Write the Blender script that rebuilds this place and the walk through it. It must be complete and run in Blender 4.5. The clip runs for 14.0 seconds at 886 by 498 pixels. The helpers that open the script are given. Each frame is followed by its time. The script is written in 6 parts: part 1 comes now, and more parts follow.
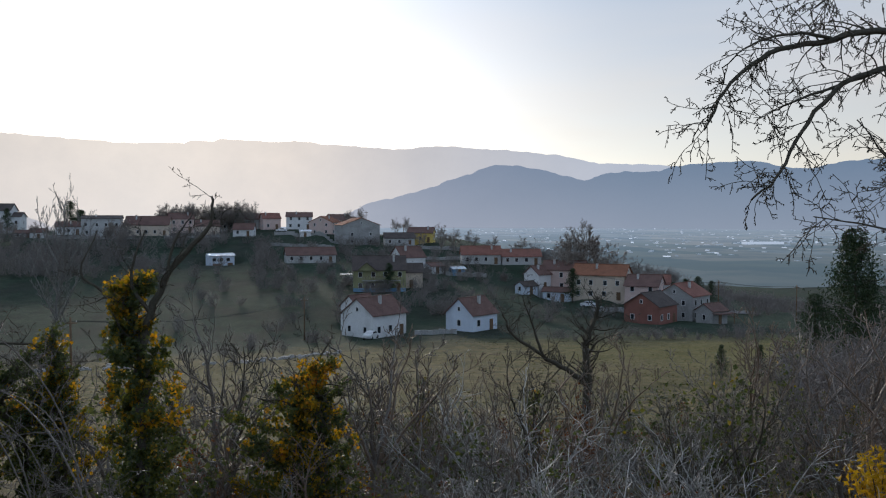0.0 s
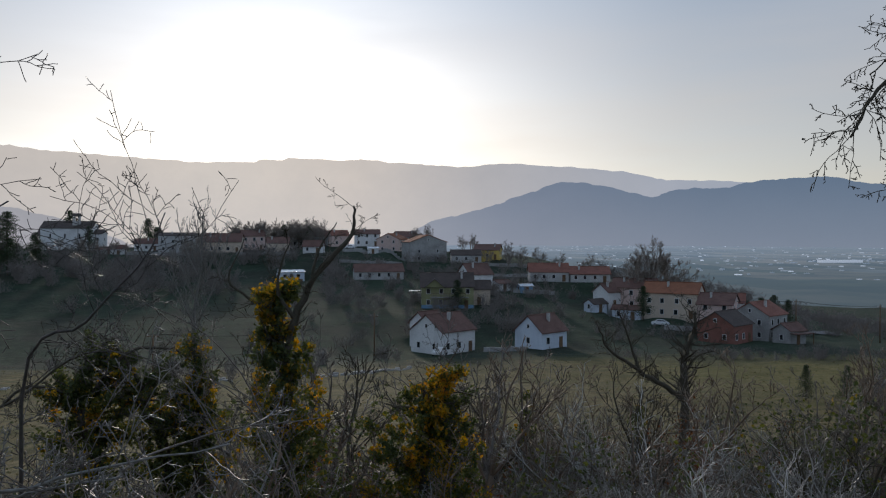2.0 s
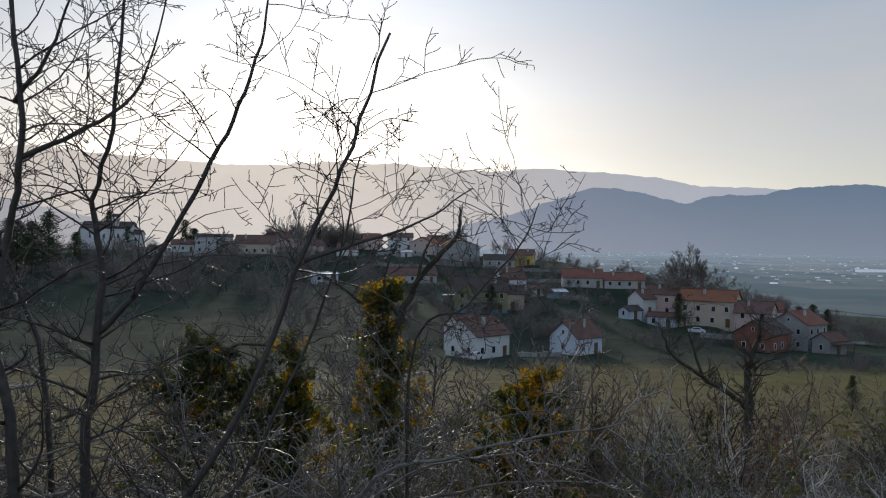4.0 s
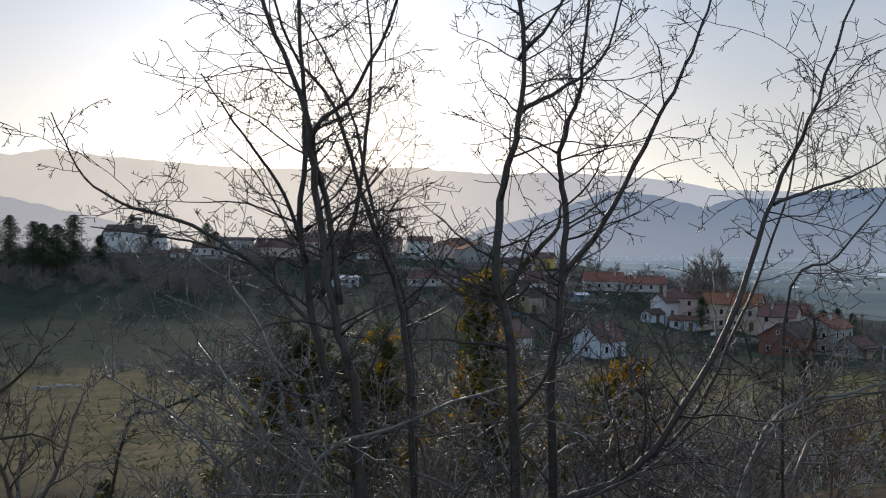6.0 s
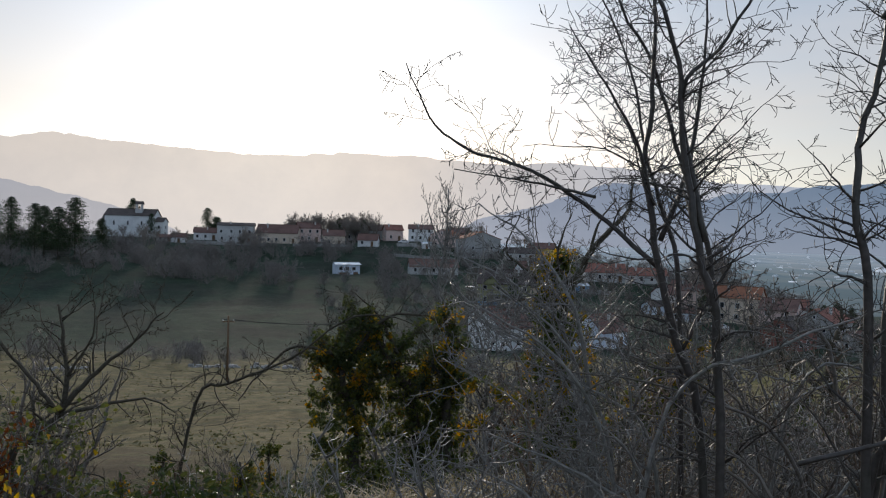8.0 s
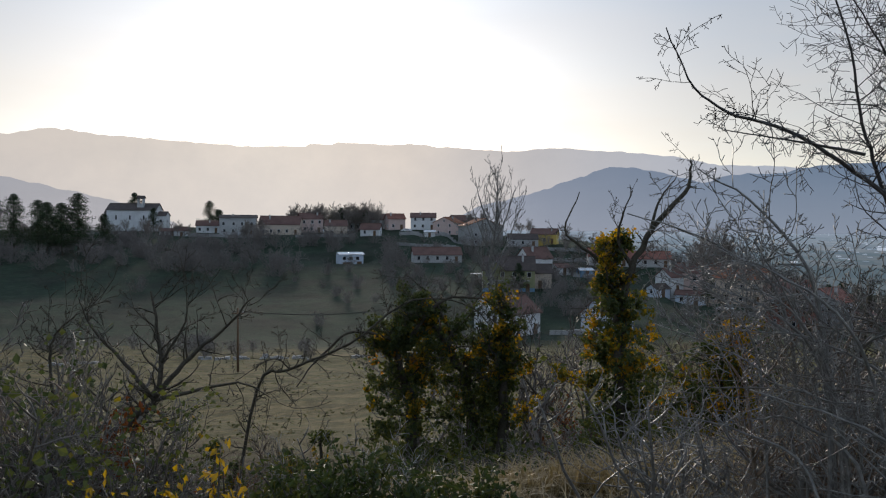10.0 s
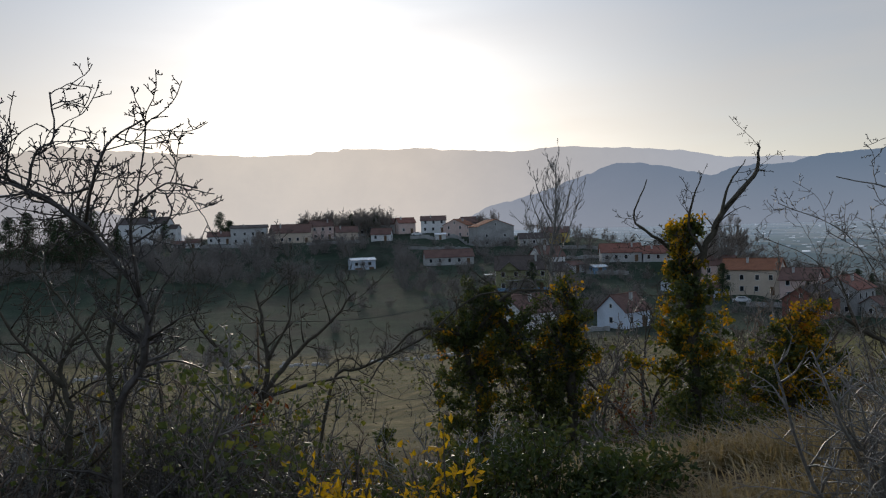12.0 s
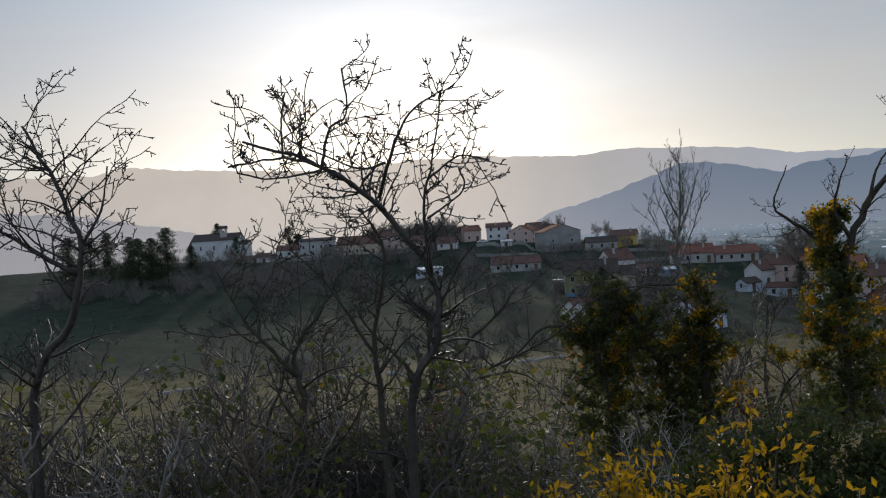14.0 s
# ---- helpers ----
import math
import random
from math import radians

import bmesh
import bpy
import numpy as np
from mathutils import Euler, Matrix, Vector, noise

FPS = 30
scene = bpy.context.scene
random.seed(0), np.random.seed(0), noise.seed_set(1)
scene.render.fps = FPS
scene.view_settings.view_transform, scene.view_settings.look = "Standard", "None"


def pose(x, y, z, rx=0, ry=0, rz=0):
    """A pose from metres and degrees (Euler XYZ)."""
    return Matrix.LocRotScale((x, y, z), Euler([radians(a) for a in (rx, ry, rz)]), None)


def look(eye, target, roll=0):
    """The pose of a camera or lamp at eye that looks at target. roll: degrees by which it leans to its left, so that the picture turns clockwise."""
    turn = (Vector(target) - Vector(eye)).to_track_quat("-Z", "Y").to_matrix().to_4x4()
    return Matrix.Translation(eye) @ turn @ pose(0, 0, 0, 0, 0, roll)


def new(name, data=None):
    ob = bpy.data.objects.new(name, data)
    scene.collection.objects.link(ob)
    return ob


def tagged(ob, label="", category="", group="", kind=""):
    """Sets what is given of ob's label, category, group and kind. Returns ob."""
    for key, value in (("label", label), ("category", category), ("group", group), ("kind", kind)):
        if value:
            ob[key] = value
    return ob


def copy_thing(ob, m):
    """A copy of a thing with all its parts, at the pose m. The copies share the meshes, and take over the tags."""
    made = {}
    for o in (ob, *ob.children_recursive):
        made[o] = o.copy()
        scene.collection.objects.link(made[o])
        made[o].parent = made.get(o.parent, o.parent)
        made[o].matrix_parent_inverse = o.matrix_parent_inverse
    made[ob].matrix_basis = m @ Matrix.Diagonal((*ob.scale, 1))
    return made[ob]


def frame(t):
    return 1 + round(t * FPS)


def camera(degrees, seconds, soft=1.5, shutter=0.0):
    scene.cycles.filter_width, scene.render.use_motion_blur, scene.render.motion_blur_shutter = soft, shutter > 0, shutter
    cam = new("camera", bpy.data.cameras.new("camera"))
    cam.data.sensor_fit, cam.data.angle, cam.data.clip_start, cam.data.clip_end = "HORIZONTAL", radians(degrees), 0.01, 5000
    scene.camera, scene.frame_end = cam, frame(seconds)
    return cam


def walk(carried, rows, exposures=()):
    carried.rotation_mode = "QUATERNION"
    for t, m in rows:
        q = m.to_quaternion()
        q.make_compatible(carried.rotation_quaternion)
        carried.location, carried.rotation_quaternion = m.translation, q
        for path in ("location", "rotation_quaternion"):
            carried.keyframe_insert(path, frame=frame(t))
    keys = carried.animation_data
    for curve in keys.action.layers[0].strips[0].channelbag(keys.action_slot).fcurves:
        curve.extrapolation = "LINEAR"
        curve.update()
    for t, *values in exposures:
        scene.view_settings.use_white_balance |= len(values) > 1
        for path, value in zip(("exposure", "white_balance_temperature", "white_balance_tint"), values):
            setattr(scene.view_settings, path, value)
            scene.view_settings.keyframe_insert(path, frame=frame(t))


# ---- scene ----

cam = camera(57.0, 14.0, soft=1.15)
PATH = [
    (0.0, pose(0.000, 0.000, 1.551, 88.06, 0.03, -13.49)),
    (0.5, pose(-0.225, 0.009, 1.518, 88.17, 0.08, -11.96)),
    (1.0, pose(-0.462, 0.017, 1.490, 88.94, 0.25, -10.90)),
    (1.5, pose(-0.678, 0.025, 1.469, 89.07, 0.01, -9.94)),
    (2.0, pose(-0.896, 0.033, 1.449, 89.28, -0.00, -8.97)),
    (3.2, pose(-1.457, 0.046, 1.420, 89.48, -0.46, -7.60)),
    (4.5, pose(-2.086, 0.050, 1.383, 89.61, -1.07, -6.23)),
    (5.0, pose(-2.370, 0.027, 1.347, 89.56, -1.53, -5.76)),
    (5.5, pose(-2.634, 0.006, 1.297, 89.59, -0.42, -5.70)),
    (6.0, pose(-2.906, -0.025, 1.248, 89.81, -0.69, -5.61)),
    (6.5, pose(-3.188, -0.066, 1.200, 89.70, -1.21, -5.55)),
    (7.0, pose(-3.425, -0.092, 1.166, 89.56, -1.43, -5.72)),
    (7.5, pose(-3.670, -0.105, 1.129, 89.32, -1.52, -5.78)),
    (8.0, pose(-3.876, -0.105, 1.099, 89.05, -1.62, -5.71)),
    (8.5, pose(-4.091, -0.093, 1.068, 88.34, -1.39, -5.66)),
    (9.0, pose(-4.279, -0.079, 1.058, 88.17, -1.30, -5.60)),
    (10.2, pose(-4.735, -0.070, 1.003, 88.23, -0.13, -5.77)),
    (11.5, pose(-5.246, -0.062, 0.938, 88.40, 1.18, -5.95)),
    (12.0, pose(-5.477, -0.055, 0.911, 88.40, 1.85, -5.11)),
    (12.5, pose(-5.726, -0.041, 0.890, 88.49, 2.67, -4.19)),
    (13.0, pose(-5.933, -0.001, 0.865, 88.66, 3.06, -3.34)),
    (13.5, pose(-6.140, 0.051, 0.841, 89.04, 3.27, -2.21)),
    (14.0, pose(-6.372, 0.100, 0.807, 89.18, 3.72, -0.66)),
]
walk(cam, PATH, exposures=[(0.0, 0.20, 5600, 10), (1.0, -0.06, 5600, 10), (2.2, -0.22, 5620, 10), (4.5, -0.02, 5740, 10), (7.5, 0.12, 5740, 10), (9.2, 0.10, 5740, 10), (11.5, -0.15, 5760, 10), (14.0, -0.22, 5800, 10)])

# ---- world and sun: low evening sun in front, above the far ridge ----
SUN_DIR = Vector((-0.040, 0.977, 0.208)).normalized()
world = bpy.data.worlds.new("sky")
scene.world = world
world.use_nodes = True
wn, wl = world.node_tree.nodes, world.node_tree.links
sky = wn.new("ShaderNodeTexSky")
sky.sky_type, sky.sun_disc = "NISHITA", False
sky.sun_elevation, sky.sun_rotation = math.asin(SUN_DIR.z), math.atan2(SUN_DIR.x, SUN_DIR.y)
sky.air_density, sky.dust_density, sky.ozone_density, sky.altitude = 1.0, 1.2, 1.0, 700
wn["Background"].inputs["Strength"].default_value = 0.10
# thin high cloud: a pale veil with faint streaks over the clear sky
hue = wn.new("ShaderNodeHueSaturation")
hue.inputs["Saturation"].default_value, hue.inputs["Value"].default_value = 0.62, 0.86
wl.new(sky.outputs["Color"], hue.inputs["Color"])
co = wn.new("ShaderNodeTexCoord")
wmap = wn.new("ShaderNodeMapping")
wmap.inputs["Scale"].default_value, wmap.inputs["Rotation"].default_value = (1.6, 1.6, 9.0), (0.25, 0.1, 0.0)
wl.new(co.outputs["Generated"], wmap.inputs["Vector"])
veil = wn.new("ShaderNodeTexNoise")
veil.inputs["Scale"].default_value, veil.inputs["Detail"].default_value = 1.6, 6
wl.new(wmap.outputs[0], veil.inputs["Vector"])
span = wn.new("ShaderNodeMapRange")
for _n, _v in (("From Min", 0.35), ("From Max", 0.7), ("To Min", 0.40), ("To Max", 0.66)):
    span.inputs[_n].default_value = _v
wl.new(veil.outputs["Fac"], span.inputs["Value"])
wmix = wn.new("ShaderNodeMix")
wmix.data_type = "RGBA"
wl.new(span.outputs["Result"], wmix.inputs[0])
wl.new(hue.outputs["Color"], wmix.inputs[6])
wsep = wn.new("ShaderNodeSeparateXYZ")
wl.new(co.outputs["Generated"], wsep.inputs[0])
wramp = wn.new("ShaderNodeValToRGB")
wramp.color_ramp.elements[0].color, wramp.color_ramp.elements[1].color = (1.0, 0.76, 0.52, 1), (0.47, 0.58, 0.68, 1)
wramp.color_ramp.elements[0].position, wramp.color_ramp.elements[1].position = 0.03, 0.36
_mid = wramp.color_ramp.elements.new(0.16)
_mid.color = (0.90, 0.74, 0.57, 1)
# overhead, out of view, the veil is raised as added fill for the ground
_top = wramp.color_ramp.elements.new(1.0)
_top.color = (0.80, 0.93, 1.08, 1)
wl.new(wsep.outputs["Z"], wramp.inputs["Fac"])
wten = wn.new("ShaderNodeVectorMath")
wten.operation = "SCALE"
wcool = wn.new("ShaderNodeMix")
wcool.data_type = "RGBA"
wcool.inputs[6].default_value = (0.62, 0.72, 0.84, 1)
wl.new(wcool.outputs[2], wten.inputs[0])
wl.new(wramp.outputs["Color"], wcool.inputs[7])
# the veil is brightest round the sun
wdir = wn.new("ShaderNodeVectorMath")
wdir.operation = "DOT_PRODUCT"
wl.new(co.outputs["Generated"], wdir.inputs[0])
wdir.inputs[1].default_value = SUN_DIR
wglow = wn.new("ShaderNodeMapRange")
wglow.interpolation_type = "SMOOTHSTEP"
for _n, _v in (("From Min", 0.88), ("From Max", 0.995), ("To Min", 8.8), ("To Max", 12.0)):
    wglow.inputs[_n].default_value = _v
wl.new(wdir.outputs["Value"], wglow.inputs["Value"])
wl.new(wglow.outputs["Result"], wten.inputs["Scale"])
# away from the sun the veil turns from warm to cool
wside = wn.new("ShaderNodeMapRange")
wside.interpolation_type = "SMOOTHSTEP"
wside.inputs["From Min"].default_value, wside.inputs["From Max"].default_value = -0.1, 0.7
wl.new(wdir.outputs["Value"], wside.inputs["Value"])
wl.new(wside.outputs["Result"], wcool.inputs[0])
wl.new(wten.outputs[0], wmix.inputs[7])
wl.new(wmix.outputs[2], wn["Background"].inputs["Color"])
sun = new("sun", bpy.data.lights.new("sun", "SUN"))
sun.data.energy, sun.data.angle, sun.data.color = 1.5, radians(7.0), (1.0, 0.82, 0.60)
sun.matrix_world = look((0, 0, 60), Vector((0, 0, 60)) - SUN_DIR)

# ---- materials ----
def ramp(nt, fac, stops):
    r = nt.nodes.new("ShaderNodeValToRGB")
    while len(r.color_ramp.elements) < len(stops):
        r.color_ramp.elements.new(0.5)
    for e, (p, c) in zip(r.color_ramp.elements, stops):
        e.position, e.color = p, (*c, 1)
    nt.links.new(fac, r.inputs["Fac"])
    return r.outputs["Color"]


def noise_tex(nt, scale, detail=4, vec=None, rough=0.55):
    n = nt.nodes.new("ShaderNodeTexNoise")
    n.inputs["Scale"].default_value, n.inputs["Detail"].default_value, n.inputs["Roughness"].default_value = scale, detail, rough
    if vec is not None:
        nt.links.new(vec, n.inputs["Vector"])
    return n.outputs["Fac"]


def mixc(nt, fac, a, b, mode="MIX"):
    m = nt.nodes.new("ShaderNodeMix")
    m.data_type, m.blend_type = "RGBA", mode
    for sock, val in ((m.inputs[0], fac), (m.inputs[6], a), (m.inputs[7], b)):
        if isinstance(val, (int, float)):
            sock.default_value = val
        elif isinstance(val, tuple):
            sock.default_value = (*val, 1)
        else:
            nt.links.new(val, sock)
    return m.outputs[2]


def calc(nt, op, a, b=0.0, clamp=False):
    m = nt.nodes.new("ShaderNodeMath")
    m.operation, m.use_clamp = op, clamp
    for sock, val in zip(m.inputs, (a, b)):
        if isinstance(val, (int, float)):
            sock.default_value = val
        else:
            nt.links.new(val, sock)
    return m.outputs[0]


def blank(name):
    m = bpy.data.materials.new(name)
    m.use_nodes = True
    nt = m.node_tree
    return m, nt, nt.nodes["Principled BSDF"]


def surface(name, dark, light, scale=3.0, rough=0.85, bump=0.3, stain=0.35, vary=0.0, metal=0.0, spec=0.3):
    """A weathered surface: fine grain between two colours, broad stains over it, relief; vary: change from thing to thing."""
    m, nt, b = blank(name)
    geo = nt.nodes.new("ShaderNodeNewGeometry")
    pos = geo.outputs["Position"]
    fine = noise_tex(nt, scale * 6, 5, pos)
    broad = noise_tex(nt, scale * 0.35, 3, pos)
    col = ramp(nt, fine, [(0.3, dark), (0.7, light)])
    st = calc(nt, "MULTIPLY", ramp_val(nt, broad, 0.45, 0.75), stain)
    col = mixc(nt, st, col, tuple(c * 0.55 for c in dark))
    if vary:
        info = nt.nodes.new("ShaderNodeObjectInfo")
        hs = nt.nodes.new("ShaderNodeHueSaturation")
        nt.links.new(col, hs.inputs["Color"])
        nt.links.new(calc(nt, "ADD", calc(nt, "MULTIPLY", info.outputs["Random"], vary), 1 - vary / 2), hs.inputs["Value"])
        col = hs.outputs["Color"]
    nt.links.new(col, b.inputs["Base Color"])
    b.inputs["Roughness"].default_value, b.inputs["Metallic"].default_value = rough, metal
    b.inputs["Specular IOR Level"].default_value = spec
    if bump:
        bp = nt.nodes.new("ShaderNodeBump")
        bp.inputs["Strength"].default_value, bp.inputs["Distance"].default_value = bump, 0.05
        nt.links.new(fine, bp.inputs["Height"])
        nt.links.new(bp.outputs["Normal"], b.inputs["Normal"])
    return m


def ramp_val(nt, fac, lo, hi):
    mr = nt.nodes.new("ShaderNodeMapRange")
    mr.inputs["From Min"].default_value, mr.inputs["From Max"].default_value = lo, hi
    mr.clamp = True
    nt.links.new(fac, mr.inputs["Value"])
    return mr.outputs["Result"]


def bark(name, dark, light, rough=0.48, spec=0.6):
    m, nt, b = blank(name)
    geo = nt.nodes.new("ShaderNodeNewGeometry")
    pos = geo.outputs["Position"]
    n = noise_tex(nt, 45, 4, pos)
    n2 = noise_tex(nt, 5, 3, pos)
    col = ramp(nt, n, [(0.3, dark), (0.72, light)])
    col = mixc(nt, calc(nt, "MULTIPLY", ramp_val(nt, n2, 0.5, 0.7), 0.5), col, tuple(0.5 * (a + c) for a, c in zip(dark, (0.10, 0.11, 0.07))))
    col = mixc(nt, calc(nt, "MULTIPLY", geo.outputs["Random Per Island"], 0.45), col, light)
    nt.links.new(col, b.inputs["Base Color"])
    b.inputs["Roughness"].default_value, b.inputs["Specular IOR Level"].default_value = rough, spec
    bp = nt.nodes.new("ShaderNodeBump")
    bp.inputs["Strength"].default_value, bp.inputs["Distance"].default_value = 0.5, 0.004
    nt.links.new(n, bp.inputs["Height"])
    nt.links.new(bp.outputs["Normal"], b.inputs["Normal"])
    return m


def leafy(name, stops, translucent=0.45, rough=0.45):
    """Thin leaves: colour from leaf to leaf, light shining through."""
    m, nt, b = blank(name)
    geo = nt.nodes.new("ShaderNodeNewGeometry")
    big = noise_tex(nt, 1.6, 2, geo.outputs["Position"])
    f = calc(nt, "ADD", calc(nt, "MULTIPLY", geo.outputs["Random Per Island"], 0.55), calc(nt, "MULTIPLY", ramp_val(nt, big, 0.3, 0.7), 0.45))
    col = ramp(nt, f, stops)
    nt.links.new(col, b.inputs["Base Color"])
    b.inputs["Roughness"].default_value, b.inputs["Specular IOR Level"].default_value = rough, 0.25
    tr = nt.nodes.new("ShaderNodeBsdfTranslucent")
    hs = nt.nodes.new("ShaderNodeHueSaturation")
    hs.inputs["Saturation"].default_value, hs.inputs["Value"].default_value = 1.15, 1.5
    nt.links.new(col, hs.inputs["Color"])
    nt.links.new(hs.outputs["Color"], tr.inputs["Color"])
    mx = nt.nodes.new("ShaderNodeMixShader")
    mx.inputs[0].default_value = translucent
    nt.links.new(b.outputs[0], mx.inputs[1])
    nt.links.new(tr.outputs[0], mx.inputs[2])
    nt.links.new(mx.outputs[0], nt.nodes["Material Output"].inputs["Surface"])
    return m


def roof_mat(name, dark, light):
    m, nt, b = blank(name)
    tc = nt.nodes.new("ShaderNodeTexCoord")
    geo = nt.nodes.new("ShaderNodeNewGeometry")
    n = noise_tex(nt, 3.5, 5, geo.outputs["Position"])
    n2 = noise_tex(nt, 0.5, 3, geo.outputs["Position"])
    col = ramp(nt, n, [(0.3, dark), (0.7, light)])
    col = mixc(nt, calc(nt, "MULTIPLY", ramp_val(nt, n2, 0.45, 0.7), 0.5), col, tuple(c * 0.5 for c in dark))
    wv = nt.nodes.new("ShaderNodeTexWave")
    wv.inputs["Scale"].default_value, wv.inputs["Distortion"].default_value = 1.3, 0.4
    wv.bands_direction = "X"
    nt.links.new(tc.outputs["Object"], wv.inputs["Vector"])
    col = mixc(nt, calc(nt, "MULTIPLY", wv.outputs["Fac"], 0.3), col, dark)
    nt.links.new(col, b.inputs["Base Color"])
    b.inputs["Roughness"].default_value = 0.9
    bp = nt.nodes.new("ShaderNodeBump")
    bp.inputs["Strength"].default_value, bp.inputs["Distance"].default_value = 0.8, 0.08
    nt.links.new(wv.outputs["Fac"], bp.inputs["Height"])
    nt.links.new(bp.outputs["Normal"], b.inputs["Normal"])
    return m


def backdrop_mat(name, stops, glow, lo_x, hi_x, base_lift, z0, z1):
    """Far hills: dim base colour, kilometres of bright air painted over it as emission."""
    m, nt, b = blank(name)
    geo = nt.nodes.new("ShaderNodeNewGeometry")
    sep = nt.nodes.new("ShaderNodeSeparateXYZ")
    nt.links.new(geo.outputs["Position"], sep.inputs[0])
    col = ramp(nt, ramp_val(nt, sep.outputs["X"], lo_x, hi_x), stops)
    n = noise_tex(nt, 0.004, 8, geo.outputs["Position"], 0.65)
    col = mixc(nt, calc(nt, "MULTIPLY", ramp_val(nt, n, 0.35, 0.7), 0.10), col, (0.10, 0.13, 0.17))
    # haze tint painted in towards the foot of the hills
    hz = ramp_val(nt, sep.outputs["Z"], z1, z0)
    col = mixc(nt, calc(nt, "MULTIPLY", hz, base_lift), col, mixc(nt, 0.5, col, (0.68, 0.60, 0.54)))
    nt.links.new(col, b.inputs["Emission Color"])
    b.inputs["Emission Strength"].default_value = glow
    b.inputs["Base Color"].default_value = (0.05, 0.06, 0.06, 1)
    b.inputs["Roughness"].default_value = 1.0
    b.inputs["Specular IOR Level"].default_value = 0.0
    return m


def ground_mat():
    m, nt, b = blank("ground")
    geo = nt.nodes.new("ShaderNodeNewGeometry")
    pos = geo.outputs["Position"]
    sep = nt.nodes.new("ShaderNodeSeparateXYZ")
    nt.links.new(pos, sep.inputs[0])
    x, y = sep.outputs["X"], sep.outputs["Y"]
    fine = noise_tex(nt, 9.0, 6, pos, 0.65)
    mid = noise_tex(nt, 0.9, 5, pos, 0.6)
    broad = noise_tex(nt, 0.06, 4, pos)
    litter = ramp(nt, fine, [(0.3, (0.025, 0.018, 0.012)), (0.5, (0.07, 0.048, 0.03)), (0.72, (0.16, 0.11, 0.06))])
    litter = mixc(nt, ramp_val(nt, mid, 0.5, 0.65), litter, ramp(nt, fine, [(0.3, (0.03, 0.04, 0.015)), (0.7, (0.13, 0.13, 0.05))]))
    field = ramp(nt, mid, [(0.3, (0.085, 0.066, 0.028)), (0.5, (0.16, 0.122, 0.050)), (0.72, (0.26, 0.19, 0.09))])
    st = nt.nodes.new("ShaderNodeTexNoise")
    mp = nt.nodes.new("ShaderNodeMapping")
    mp.inputs["Scale"].default_value, mp.inputs["Rotation"].default_value = (0.05, 0.55, 0.3), (0, 0, 0.12)
    nt.links.new(pos, mp.inputs["Vector"])
    nt.links.new(mp.outputs[0], st.inputs["Vector"])
    st.inputs["Scale"].default_value, st.inputs["Detail"].default_value = 1.0, 5
    field = mixc(nt, calc(nt, "MULTIPLY", ramp_val(nt, st.outputs["Fac"], 0.42, 0.62), 0.6), field, (0.10, 0.098, 0.034))
    field = mixc(nt, calc(nt, "MULTIPLY", ramp_val(nt, fine, 0.55, 0.8), 0.4), field, (0.19, 0.14, 0.075))
    meadow = ramp(nt, mid, [(0.3, (0.018, 0.034, 0.021)), (0.7, (0.040, 0.060, 0.034))])
    meadow = mixc(nt, calc(nt, "MULTIPLY", ramp_val(nt, broad, 0.45, 0.6), 0.6), meadow, (0.034, 0.032, 0.024))
    patch = noise_tex(nt, 0.22, 9, pos, 0.78)
    meadow = mixc(nt, calc(nt, "MULTIPLY", ramp_val(nt, patch, 0.47, 0.6), 0.6), meadow, (0.016, 0.022, 0.014))
    meadow = mixc(nt, calc(nt, "MULTIPLY", ramp_val(nt, patch, 0.49, 0.36), 0.35), meadow, (0.064, 0.070, 0.048))
    wob = calc(nt, "MULTIPLY", calc(nt, "SUBTRACT", broad, 0.5), 40.0)
    yy = calc(nt, "ADD", y, wob)
    clump = noise_tex(nt, 0.33, 9, pos, 0.78)
    field = mixc(nt, calc(nt, "MULTIPLY", ramp_val(nt, clump, 0.46, 0.58), 0.65), field, (0.060, 0.056, 0.026))
    field = mixc(nt, calc(nt, "MULTIPLY", ramp_val(nt, clump, 0.50, 0.36), 0.35), field, (0.15, 0.125, 0.07))
    lush = ramp(nt, mid, [(0.3, (0.098, 0.090, 0.026)), (0.7, (0.19, 0.155, 0.050))])
    field = mixc(nt, calc(nt, "MULTIPLY", ramp_val(nt, calc(nt, "ADD", x, wob), 30, 62), 0.75), field, lush)
    col = mixc(nt, ramp_val(nt, yy, 18, 40), litter, field)
    col = mixc(nt, ramp_val(nt, yy, 118, 140), col, meadow)
    nt.links.new(col, b.inputs["Base Color"])
    b.inputs["Roughness"].default_value, b.inputs["Specular IOR Level"].default_value = 0.95, 0.15
    bp = nt.nodes.new("ShaderNodeBump")
    bp.inputs["Strength"].default_value, bp.inputs["Distance"].default_value = 0.7, 0.12
    nt.links.new(calc(nt, "ADD", fine, mid), bp.inputs["Height"])
    nt.links.new(bp.outputs["Normal"], b.inputs["Normal"])
    return m


